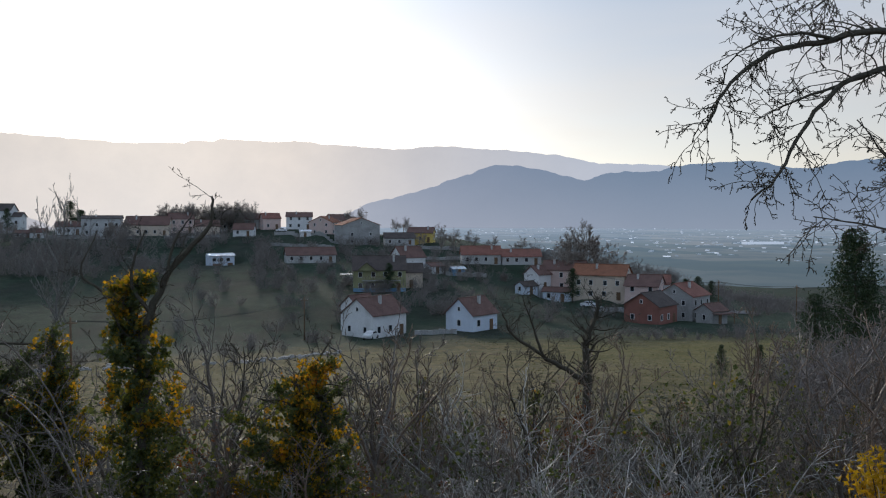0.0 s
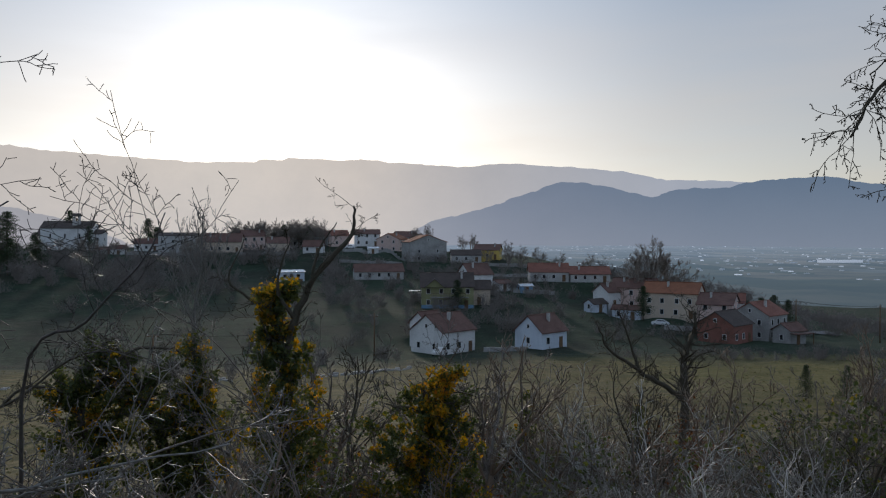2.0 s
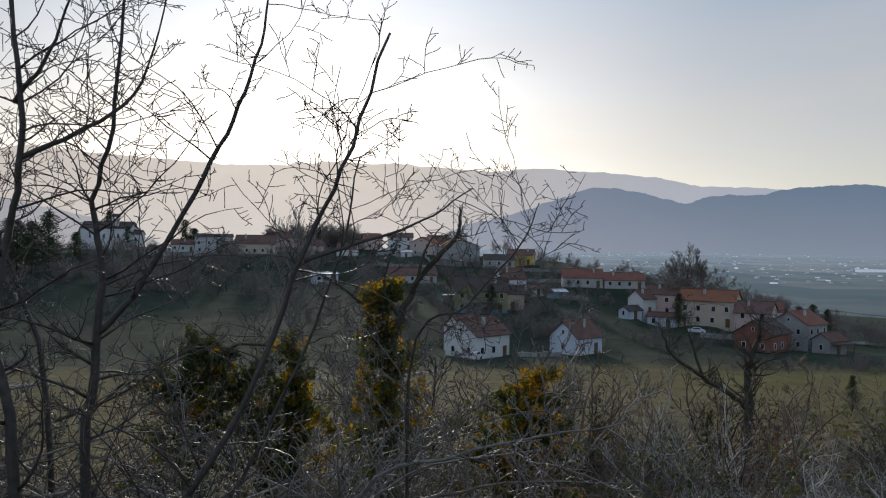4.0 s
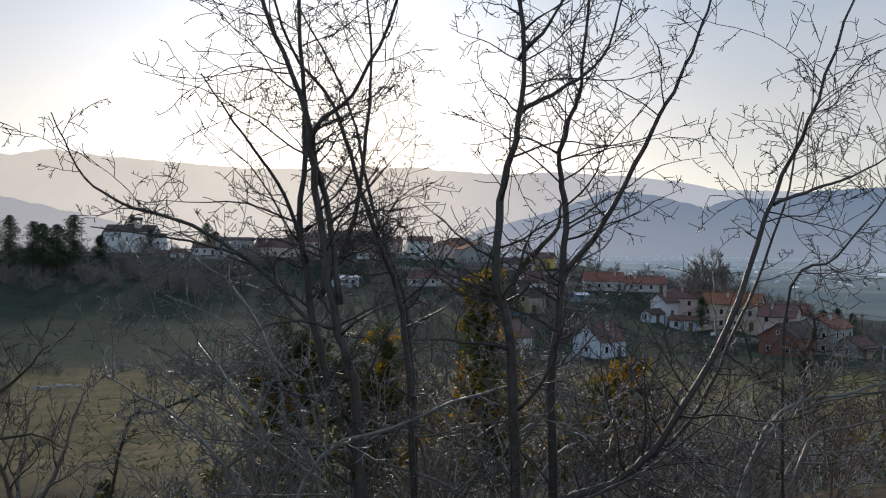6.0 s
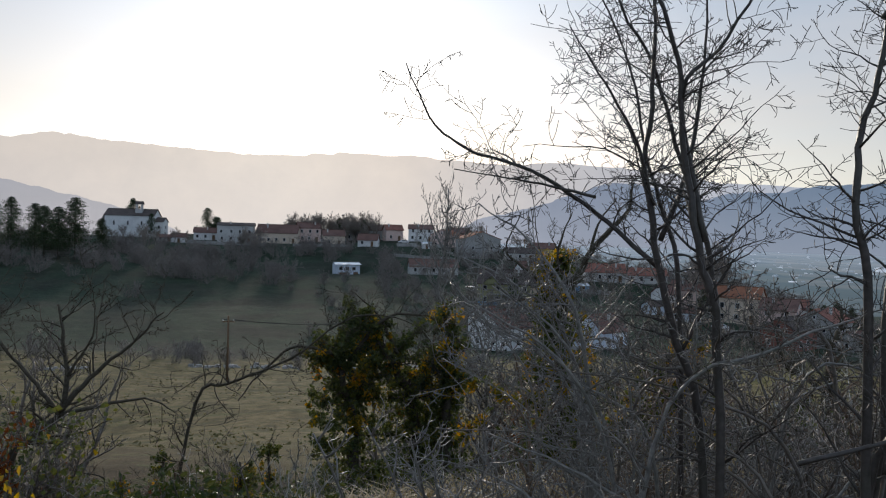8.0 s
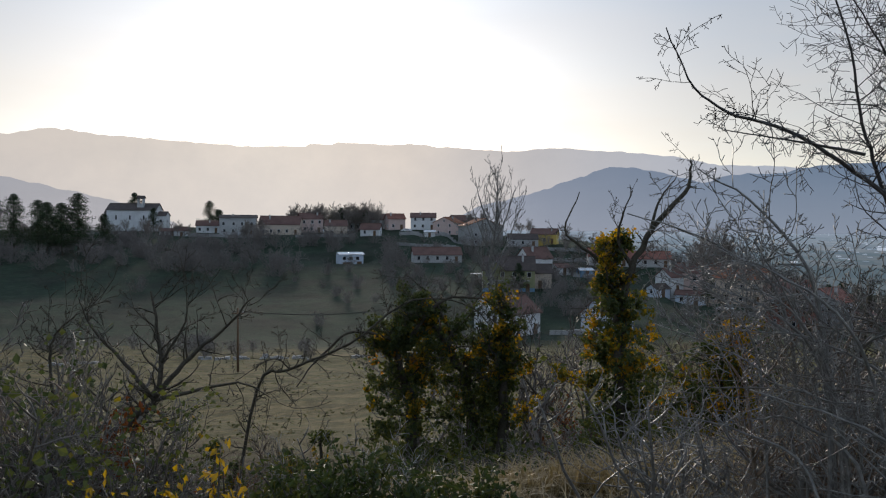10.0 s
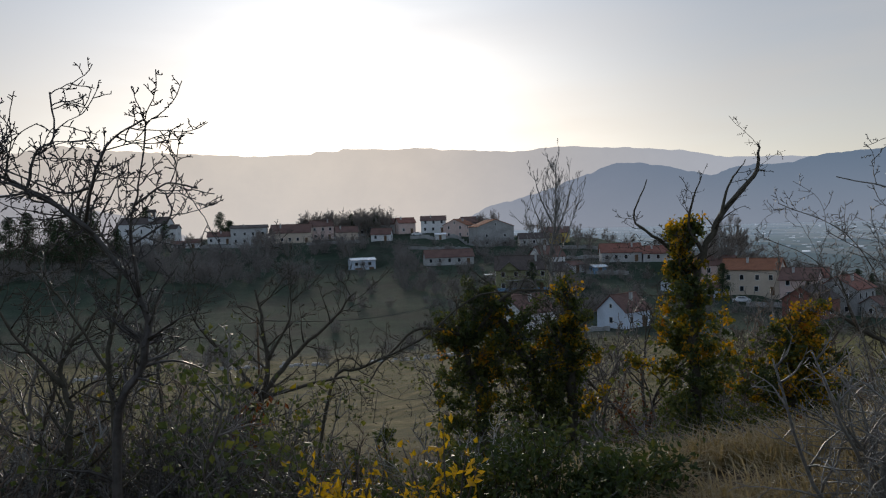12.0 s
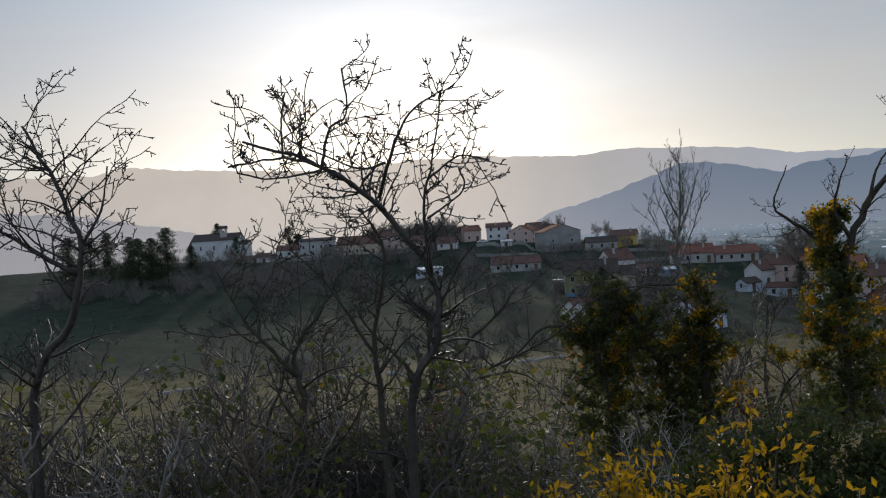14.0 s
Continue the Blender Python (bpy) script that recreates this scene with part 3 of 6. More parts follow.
# ---- buildings: place, turn, size ----
# name, x, y of the middle, base z, turn in degrees, length, depth, eave, rise, wall, roof, label
HOUSES = [
    ("house", 23.5, 154.5, -20.1, 38, 9.2, 8.2, 4.3, 2.9, "plaster_white", "roof_brown", "white plastered farmhouse with a brown tiled gable roof"),
    ("annex", 21.6, 161.5, -20.1, 38, 5.5, 5.0, 5.0, 2.0, "plaster_white", "roof_brown", "white rear wing of the farmhouse"),
    ("cottage", 41.6, 150.0, -19.0, 35, 7.4, 6.6, 3.2, 2.8, "plaster_blue", "roof_brown", "small pale blue cottage with a brown tiled gable roof"),
    ("villa", 32.5, 205.0, -15.9, -8, 13.0, 9.5, 5.4, 3.2, "plaster_yellow", "roof_dark", "olive yellow house with a balcony and dark roof"),
    ("house", 45.3, 233.0, -13.5, 18, 7.6, 7.6, 4.8, 2.9, "plaster_white", "roof_brown", "white two-storey house with a brown gable roof"),
    ("annex", 52.6, 231.0, -13.6, 18, 4.4, 5.0, 2.2, 0.9, "plaster_white", "roof_brown", "low white lean-to annex of a village house"),
    ("barn", 19.5, 264.0, -11.6, 3, 15.5, 7.5, 2.6, 2.2, "plaster_grey", "roof_brown", "long low grey barn with a brown tiled roof"),
    ("stone_house", 40.5, 309.0, -7.4, 100, 11.0, 14.5, 7.6, 2.6, "stone", "roof_orange", "large grey stone house with an orange tiled roof"),
    ("house", 20.5, 334.0, -1.6, -6, 10.0, 8.0, 5.0, 1.7, "plaster_white", "roof_brown", "white hilltop house with small dark windows"),
    ("house", 30.5, 330.0, -4.0, 60, 9.0, 10.0, 5.2, 2.3, "plaster_pink", "roof_orange", "pinkish house with an orange tiled roof"),
    ("house", 9.0, 338.0, -1.6, 10, 7.0, 8.0, 4.4, 2.0, "plaster_pink", "roof_red", "small pink house with a red tiled roof"),
    ("house", 64.5, 304.0, -6.4, -20, 9.5, 8.0, 3.6, 2.0, "plaster_ochre", "roof_brown", "yellow ochre house under a brown tiled roof"),
    ("barn", 55.0, 300.0, -7.4, -4, 11.0, 7.0, 2.8, 1.8, "plaster_grey", "roof_dark", "grey barn with a dark sagging roof"),
    ("farmhouse", 70.5, 244.0, -11.6, -10, 12.0, 7.0, 3.0, 2.4, "plaster_grey", "roof_red", "long grey farmhouse with a red tiled roof"),
    ("farmhouse", 82.5, 241.0, -11.8, -10, 12.0, 7.0, 2.6, 2.0, "plaster_grey", "roof_red", "low grey farm building with a red tiled roof"),
    ("cottage", 74.3, 203.0, -16.4, 30, 5.0, 5.0, 4.2, 2.0, "plaster_white", "roof_brown", "narrow white cottage at the end of a row"),
    ("row_house", 82.5, 204.0, -16.8, -35, 11.0, 8.0, 5.6, 2.2, "plaster_pink", "roof_brown", "pink terraced house with a brown tiled roof"),
    ("row_house", 88.5, 194.0, -18.2, -38, 13.5, 8.5, 6.2, 2.4, "plaster_beige", "roof_orange", "beige terraced house with an orange tiled roof"),
    ("row_house", 96.0, 185.0, -19.2, -38, 8.0, 10.0, 5.0, 2.4, "plaster_pink", "roof_brown", "pinkish house with a broad gable end"),
    ("red_barn", 86.5, 164.0, -20.7, 36, 9.0, 8.2, 4.0, 2.6, "red_brick", "roof_dark", "red brick barn with a dark gable roof"),
    ("stone_house", 98.5, 171.0, -21.2, 34, 9.0, 8.8, 5.8, 2.6, "stone", "roof_red", "rough stone house with a red tiled roof"),
    ("shed", 100.6, 162.5, -21.2, 20, 5.0, 4.6, 3.0, 1.4, "stone", "roof_brown", "small stone shed with an open front"),
    ("house", 101.0, 190.0, -19.8, -30, 8.0, 7.0, 5.6, 2.0, "plaster_white", "roof_red", "white house with a bright red tiled roof"),
    ("church", -97.0, 345.0, -2.9, -3, 19.5, 9.5, 8.6, 2.6, "plaster_white", "roof_dark", "pale village church with a low roof and open belfry"),
    ("chapel_annex", -85.6, 344.0, -3.0, -3, 3.6, 7.0, 6.4, 1.6, "plaster_white", "roof_dark", "pale lower annex of the church"),
    ("house", -106.0, 352.0, -3.0, 0, 9.0, 8.0, 6.0, 2.6, "plaster_grey", "roof_dark", "grey house with a dark roof beside the church"),
    ("house", -53.5, 332.0, -3.9, 4, 14.0, 9.0, 6.6, 1.0, "plaster_grey", "roof_dark", "grey two-storey house with a shallow dark roof"),
    ("house", -36.8, 332.0, -3.9, -5, 16.0, 9.0, 4.2, 3.2, "plaster_beige", "roof_brown", "wide beige house with a large brown roof"),
    ("house", -66.0, 336.0, -3.4, 6, 9.0, 7.0, 3.0, 1.8, "plaster_white", "roof_brown", "low white house with a brown roof"),
    ("shed", -73.5, 322.0, -4.9, 10, 5.4, 4.0, 2.6, 1.3, "plaster_white", "roof_brown", "small white shed with a gable roof"),
    ("house", -15.0, 328.0, -4.2, 8, 8.5, 7.0, 4.0, 2.2, "plaster_beige", "roof_brown", "beige house half hidden by bare trees"),
    ("shed", -1.0, 318.0, -4.0, -12, 7.5, 5.5, 2.6, 2.2, "plaster_white", "roof_brown", "small white shed with a steep brown roof"),
    ("shed", 21.5, 316.0, -4.6, 5, 4.0, 3.0, 2.4, 0.4, "plaster_white", "metal_sheet", "white garden shed with a flat metal roof"),
    ("hut", -8.6, 272.0, -13.6, 14, 8.0, 5.5, 4.2, 0.6, "plaster_blue", "metal_sheet", "pale blue hut with an open ground floor"),
    ("annex", 77.6, 197.0, -19.0, -35, 7.0, 3.6, 2.6, 0.9, "plaster_blue", "roof_brown", "low lean-to with pale blue doors below the row houses"),
    ("shed", 70.0, 199.5, -17.2, 24, 4.6, 3.6, 2.2, 1.0, "plaster_blue", "roof_dark", "small pale garden shed beside the narrow cottage"),
    ("annex", 41.2, 207.0, -15.4, -8, 5.4, 7.0, 4.0, 2.0, "plaster_beige", "roof_dark", "beige rear wing of the olive house with a dark roof"),
    ("shed", -79.5, 326.0, -4.8, 4, 6.0, 4.0, 2.2, 0.9, "plaster_grey", "roof_brown", "low grey shed below the church"),
    ("shed", 33.0, 216.0, -14.8, 12, 6.5, 5.0, 3.2, 1.5, "plaster_grey", "roof_brown", "grey shed with a brown roof behind the olive house"),
    ("shed", 58.5, 226.5, -14.2, 10, 3.8, 3.0, 2.2, 0.5, "blue_paint", "metal_sheet", "small blue shed with a metal roof"),
    ("house", -25.5, 338.0, -3.0, 12, 9.0, 7.5, 5.6, 2.2, "plaster_pink", "roof_brown", "pinkish house among the bare trees of the hilltop"),
    ("house", 2.0, 346.0, -1.5, -20, 8.0, 8.0, 4.0, 2.2, "plaster_grey", "roof_brown", "grey village house with a brown roof"),
    ("house", -8.0, 350.0, -2.0, 25, 9.0, 8.0, 4.2, 2.4, "plaster_grey", "roof_red", "grey village house with a red roof"),
    ("house", 37.0, 342.0, -3.0, 20, 9.0, 8.0, 5.2, 2.2, "plaster_grey", "roof_brown", "grey hilltop house with a brown roof"),
]
for _h in HOUSES:
    PADS.append((_h[1], _h[2], 0.62 * max(_h[5], _h[6]), _h[3]))


# ---- ground: one sheet to the horizon ----
def build_ground():
    ys = [-60, -40, -25, -15, -10] + list(np.arange(-7, 30, 0.45)) + list(np.arange(30, 130, 1.6)) + list(np.arange(130, 380, 2.6)) + list(np.geomspace(381, 4300, 40))
    us = np.concatenate([np.linspace(-1.5, -0.62, 14), np.linspace(-0.6, 1.05, 170), np.linspace(1.08, 1.7, 10)])
    verts, faces = [], []
    nu = len(us)
    for y in ys:
        w = max(y, 0) + 14 + (abs(min(y, 0)) * 0.8)
        for u in us:
            x = u * w - 2
            verts.append((x, float(y), land(x, y)))
    for j in range(len(ys) - 1):
        for i in range(nu - 1):
            a = j * nu + i
            faces.append((a, a + 1, a + nu + 1, a + nu))
    ob = new("ground", mesh_from("ground", verts, faces, M["ground"], True))
    tagged(ob, "sloping ground of dry grass fields and green meadow", "ground", kind="structure")


build_ground()


# ---- distance: the plain, the ridges ----
def ridge(name, prof, radius, foot, material, label, rough, seed, layers=9):
    """A mountain chain at a given distance: slopes that fall from the crest towards the viewer."""
    us = np.array([p[0] for p in prof])
    es = np.array([p[1] for p in prof])
    n = 420
    verts, faces = [], []
    az = np.arctan(np.linspace(us[0], us[-1], n))
    el = np.interp(np.tan(az), us, es)
    ker = np.hanning(9)
    el = np.convolve(np.pad(el, 4, mode="edge"), ker / ker.sum(), mode="valid")
    for i in range(n):
        top = el[i] * radius * math.cos(az[i]) + 1.5
        top += rough * noise.fractal(Vector((az[i] * 60, seed, 0)), 1.0, 2.0, 5)
        for k in range(layers):
            t = k / (layers - 1)
            r = radius - 320 * (1 - t) - 60 * noise.noise(Vector((az[i] * 24, t * 3, seed)))
            z = foot + (top - foot) * t ** 0.85
            verts.append((math.sin(az[i]) * r, math.cos(az[i]) * r, z))
    for i in range(n - 1):
        for k in range(layers - 1):
            a = i * layers + k
            faces.append((a, a + layers, a + layers + 1, a + 1))
    tagged(new(name, mesh_from(name, verts, faces, material, True)), label, "mountain", kind="structure")


FAR = [(-0.423, 0.102), (-0.391, 0.103), (-0.372, 0.111), (-0.302, 0.101), (-0.231, 0.097), (-0.149, 0.091), (-0.087, 0.091), (-0.024, 0.097), (0.076, 0.095), (0.179, 0.089), (0.249, 0.095), (0.304, 0.091), (0.38, 0.088), (0.443, 0.077), (0.492, 0.076), (0.541, 0.075), (0.652, 0.071), (0.898, 0.075)]
HILL = [(0.109, 0.005), (0.151, 0.024), (0.208, 0.037), (0.274, 0.06), (0.304, 0.072), (0.357, 0.07), (0.404, 0.059), (0.431, 0.053), (0.467, 0.065), (0.524, 0.066), (0.592, 0.078), (0.678, 0.084), (0.741, 0.075), (0.777, 0.075), (0.833, 0.086), (0.898, 0.091)]
LEFT = [(-0.422, 0.053), (-0.359, 0.039), (-0.295, 0.025), (-0.256, 0.012)]
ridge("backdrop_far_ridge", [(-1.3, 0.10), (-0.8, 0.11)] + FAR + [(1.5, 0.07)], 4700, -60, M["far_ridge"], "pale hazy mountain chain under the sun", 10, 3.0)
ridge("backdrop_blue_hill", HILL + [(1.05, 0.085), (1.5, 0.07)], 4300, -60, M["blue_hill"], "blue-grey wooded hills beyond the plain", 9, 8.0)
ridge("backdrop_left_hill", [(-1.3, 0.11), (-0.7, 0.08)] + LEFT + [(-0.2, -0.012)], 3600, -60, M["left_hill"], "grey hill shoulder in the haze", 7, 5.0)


def plain_mat():
    m, nt, b = blank("valley_plain")
    geo = nt.nodes.new("ShaderNodeNewGeometry")
    pos = geo.outputs["Position"]
    mp = nt.nodes.new("ShaderNodeMapping")
    mp.inputs["Scale"].default_value, mp.inputs["Rotation"].default_value = (0.011, 0.0045, 0.01), (0, 0, 0.35)
    nt.links.new(pos, mp.inputs["Vector"])
    vo = nt.nodes.new("ShaderNodeTexVoronoi")
    vo.inputs["Scale"].default_value = 1.0
    nt.links.new(mp.outputs[0], vo.inputs["Vector"])
    sep = nt.nodes.new("ShaderNodeSeparateColor")
    nt.links.new(vo.outputs["Color"], sep.inputs[0])
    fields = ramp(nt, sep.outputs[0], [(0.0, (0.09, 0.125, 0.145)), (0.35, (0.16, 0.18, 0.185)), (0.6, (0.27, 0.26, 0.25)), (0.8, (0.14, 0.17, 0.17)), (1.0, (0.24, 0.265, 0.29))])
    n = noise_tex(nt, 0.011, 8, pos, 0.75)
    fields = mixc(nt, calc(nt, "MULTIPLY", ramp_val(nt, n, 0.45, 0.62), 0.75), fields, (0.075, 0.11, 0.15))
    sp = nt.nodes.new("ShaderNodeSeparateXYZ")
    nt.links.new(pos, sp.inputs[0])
    # haze painted in: the emission turns paler with distance
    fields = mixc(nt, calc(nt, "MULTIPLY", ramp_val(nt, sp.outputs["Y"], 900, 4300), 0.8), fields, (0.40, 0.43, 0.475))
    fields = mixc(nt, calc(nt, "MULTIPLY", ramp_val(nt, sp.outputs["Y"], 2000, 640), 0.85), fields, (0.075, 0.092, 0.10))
    # the plain glows in place of daylit hazy air, it is no source
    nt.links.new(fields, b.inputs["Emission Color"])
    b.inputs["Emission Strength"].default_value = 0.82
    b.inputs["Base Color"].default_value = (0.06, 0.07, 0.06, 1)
    b.inputs["Roughness"].default_value = 1.0
    b.inputs["Specular IOR Level"].default_value = 0.0
    return m


def plain_z(y):
    return -58 + (y - 700) / 3600 * 30


def build_plain():
    verts, faces = [], []
    ys = np.geomspace(640, 4350, 30)
    us = np.linspace(-1.2, 1.4, 40)
    for y in ys:
        for u in us:
            verts.append((float(u * y), float(y), plain_z(y)))
    for j in range(len(ys) - 1):
        for i in range(len(us) - 1):
            a = j * len(us) + i
            faces.append((a, a + 1, a + len(us) + 1, a + len(us)))
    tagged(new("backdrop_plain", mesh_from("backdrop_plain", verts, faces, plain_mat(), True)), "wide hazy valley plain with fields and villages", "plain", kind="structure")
    rng = random.Random(5)
    v, f = [], []
    clusters = [(rng.uniform(0.3, 1.15), rng.uniform(1300, 3900), rng.uniform(60, 320)) for _ in range(26)]
    for _ in range(1300):
        u, y, s = rng.choice(clusters)
        x, y = u * y + rng.gauss(0, s * 2.2), y + rng.gauss(0, s * 1.3)
        if 900 < y < 4200:
            w = rng.uniform(2.5, 6) * (3.0 if rng.random() < 0.05 else 1)
            box_geo(v, f, (x, y, plain_z(y) - 0.5), (w, rng.uniform(4, 8), rng.uniform(1.2, 3)))
    box_geo(v, f, (1130, 1620, plain_z(1620) - 0.5), (95, 20, 6))
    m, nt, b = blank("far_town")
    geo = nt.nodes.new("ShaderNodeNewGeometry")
    # hazy daylight on the houses put in as emission, random per house
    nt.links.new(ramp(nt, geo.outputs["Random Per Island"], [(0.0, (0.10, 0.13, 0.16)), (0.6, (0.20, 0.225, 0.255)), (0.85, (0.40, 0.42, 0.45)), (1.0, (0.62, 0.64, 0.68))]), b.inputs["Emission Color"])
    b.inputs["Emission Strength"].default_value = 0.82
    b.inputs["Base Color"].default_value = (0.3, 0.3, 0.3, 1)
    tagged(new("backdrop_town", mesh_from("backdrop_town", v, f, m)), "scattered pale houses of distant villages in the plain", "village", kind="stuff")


build_plain()


# ---- houses ----
def window(parent, c, w, h, axis, sign):
    """A window on a wall: frame proud of the wall, dark pane, sill. axis 0: the wall faces along x; 1: along y."""
    x, y, z = c
    v, f = [], []
    t = 0.09
    for dx, dz, ww, hh in ((-w / 2, 0, t, h), (w / 2, 0, t, h), (0, h - t / 2, w + t, t), (0, -t / 2, w + t, t)):
        if axis == 1:
            box_geo(v, f, (x + dx, y + sign * 0.03, z + dz), (ww, 0.1, hh))
        else:
            box_geo(v, f, (x + sign * 0.03, y + dx, z + dz), (0.1, ww, hh))
    fr = part_of("window", mesh_from("window_frame", v, f, M["plaster_white"]), parent)
    v, f = [], []
    if axis == 1:
        box_geo(v, f, (x, y + sign * 0.015, z), (w - t, 0.03, h))
    else:
        box_geo(v, f, (x + sign * 0.015, y, z), (0.03, w - t, h))
    part_of("pane", mesh_from("pane", v, f, M["glass"]), fr)
    return fr


def door(parent, c, w, h, axis, sign):
    x, y, z = c
    s = (w, 0.1, h) if axis == 1 else (0.1, w, h)
    p = (x, y + sign * 0.03, z) if axis == 1 else (x + sign * 0.03, y, z)
    box_part("door", p, s, M["wood"], parent)


def roof_geo(length, depth, eave, rise, over=0.35, th=0.16):
    """Two sloping slabs that meet at the ridge, which runs along x."""
    v, f = [], []
    k = rise / (depth / 2)
    L, D = length / 2 + over, depth / 2 + over
    for s in (-1, 1):
        n = len(v)
        for x in (-L, L):
            v += [(x, s * D, eave - over * k), (x, 0, eave + rise), (x, s * D, eave - over * k + th), (x, 0, eave + rise + th)]
        f += [(n, n + 1, n + 3, n + 2), (n + 4, n + 6, n + 7, n + 5), (n, n + 2, n + 6, n + 4), (n + 2, n + 3, n + 7, n + 6), (n, n + 4, n + 5, n + 1), (n + 1, n + 5, n + 7, n + 3)]
    return v, f


def house(kind, x, y, z, turn, length, depth, eave, rise, wall, roof, label, rng):
    root = tagged(new(kind), label, "church" if kind == "church" else "house", "village houses")
    root.matrix_basis = pose(x, y, z, 0, 0, turn)
    a, b, base = length / 2, depth / 2, -2.5
    v = [(-a, -b, base), (a, -b, base), (a, b, base), (-a, b, base), (-a, -b, eave), (a, -b, eave), (a, b, eave), (-a, b, eave), (-a, 0, eave + rise), (a, 0, eave + rise)]
    f = [(0, 1, 5, 4), (2, 3, 7, 6), (1, 2, 6, 9, 5), (3, 0, 4, 8, 7), (0, 3, 2, 1), (4, 5, 9, 8), (6, 7, 8, 9)]
    part_of("wall", mesh_from("wall", v, f, M[wall]), root)
    rv, rf = roof_geo(length, depth, eave, rise)
    part_of("roof", mesh_from("roof", rv, rf, M[roof]), root)
    v, f = [], []
    box_geo(v, f, (0, 0, eave + rise + 0.1), (length + 0.7, 0.28, 0.14))
    part_of("ridge_tiles", mesh_from("ridge_tiles", v, f, M[roof]), root)
    storeys = 2 if eave > 4.0 else 1
    if kind == "church":
        for i in range(3):
            window(root, (-6 + i * 5.5, -b, 4.6), 0.7, 1.8, 1, -1)
        door(root, (-a, 0, 0), 1.8, 3.0, 0, -1)
        bel = box_part("belfry_base", (3.2, -2.2, eave + 0.6), (2.7, 2.0, 2.0), M["plaster_grey"], root)
        for s in (-1, 1):
            box_part("belfry_pillar", (3.2 + s * 1.0, -2.2, eave + 2.6), (0.75, 1.2, 2.2), M["plaster_grey"], root)
        cap, cf = roof_geo(2.7, 2.0, 0, 0.9, 0.25, 0.15)
        cap = [(q[0] + 3.2, q[1] - 2.2, q[2] + eave + 4.8) for q in cap]
        part_of("belfry_roof", mesh_from("belfry_roof", cap, cf, M["roof_dark"]), root)
        bell = Tubes()
        bell.add([Vector((3.2, -2.2, eave + 3.0)), Vector((3.2, -2.2, eave + 3.4)), Vector((3.2, -2.2, eave + 3.9))], [0.45, 0.36, 0.12], 8)
        part_of("bell", bell.mesh("bell", M["wood"]), root)
        return root
    if kind == "hut":
        for i in range(3):
            window(root, (-2.4 + i * 2.2, -b, 2.4), 1.2, 1.1, 1, -1)
        door(root, (2.6, -b, 0), 1.6, 1.9, 1, -1)
        door(root, (-1.6, -b, 0), 2.6, 1.7, 1, -1)
        return root
    n = max(1, int(length / 3.0))
    for st in range(storeys):
        hz = 0.9 + st * 2.75
        if hz + 1.2 > eave:
            continue
        for i in range(n):
            wx = -a + (i + 0.5) * length / n + rng.uniform(-0.2, 0.2)
            if st == 0 and i == n - 1:
                door(root, (wx, -b, 0), 1.0, 2.05, 1, -1)
            else:
                window(root, (wx, -b, hz), 0.95, 1.25, 1, -1)
        for sgn in (-1, 1):
            for j in range(1 if depth < 7.5 else 2):
                wy = -b + (j + 0.5) * depth / (1 if depth < 7.5 else 2)
                window(root, (sgn * a, wy, hz), 0.85, 1.15, 0, sgn)
    if rise > 2.1:
        for sgn in (-1, 1):
            window(root, (sgn * a, 0, eave + 0.5), 0.6, 0.8, 0, sgn)
    if kind not in ("barn", "shed", "red_barn", "annex", "chapel_annex"):
        cx = rng.uniform(-0.3, 0.3) * length
        cy = -depth * 0.2
        cz = eave + rise * 0.5
        ch = box_part("chimney", (cx, cy, cz), (0.5, 0.5, rise * 0.5 + 0.45), M["plaster_grey"], root)
        box_part("chimney_cap", (cx, cy, cz + rise * 0.5 + 0.45), (0.7, 0.7, 0.1), M["roof_brown"], ch)
    if kind == "villa":
        box_part("balcony", (0.5, -b - 0.7, 2.7), (9.5, 1.4, 0.2), M["concrete"], root)
        for i in range(15):
            box_part("baluster", (-4.1 + i * 0.655, -b - 1.35, 2.9), (0.06, 0.06, 0.9), M["wood"], root)
        box_part("balcony_rail", (0.5, -b - 1.35, 3.8), (9.5, 0.1, 0.08), M["wood"], root)
        gv, gf = roof_geo(5.0, 4.6, 0, 1.9)
        gv = [(q[1] - 3.2, q[0] - b + 1.0, q[2] + eave) for q in gv]
        part_of("gable_wall", mesh_from("gable_wall", [(-5.5, -b - 1.2, eave - 0.1), (-0.9, -b - 1.2, eave - 0.1), (-3.2, -b - 1.2, eave + 1.9), (-5.5, -b + 0.8, eave - 0.1), (-0.9, -b + 0.8, eave - 0.1), (-3.2, -b + 0.8, eave + 1.9)], [(0, 1, 2), (5, 4, 3), (0, 3, 4, 1), (1, 4, 5, 2), (2, 5, 3, 0)], M[wall]), root)
        part_of("gable_roof", mesh_from("gable_roof", gv, gf, M[roof]), root)
        box_part("plinth", (0, -b - 0.02, -0.6), (13.0, 0.1, 1.5), M["blue_paint"], root)
        box_part("metal_awning", (-a - 1.6, -b - 0.6, 4.4), (3.0, 3.0, 0.12), M["metal_sheet"], root, "bright sheet metal awning")
    if kind == "shed" and wall == "stone":
        box_part("porch_roof", (0, -b - 1.0, 2.4), (5.4, 2.2, 0.15), M["roof_brown"], root)
        for s in (-1, 1):
            box_part("porch_post", (s * 2.4, -b - 1.9, -1.0), (0.18, 0.18, 3.4), M["wood"], root)
    return root


_rng = random.Random(11)
for _h in HOUSES:
    house(*_h, _rng)

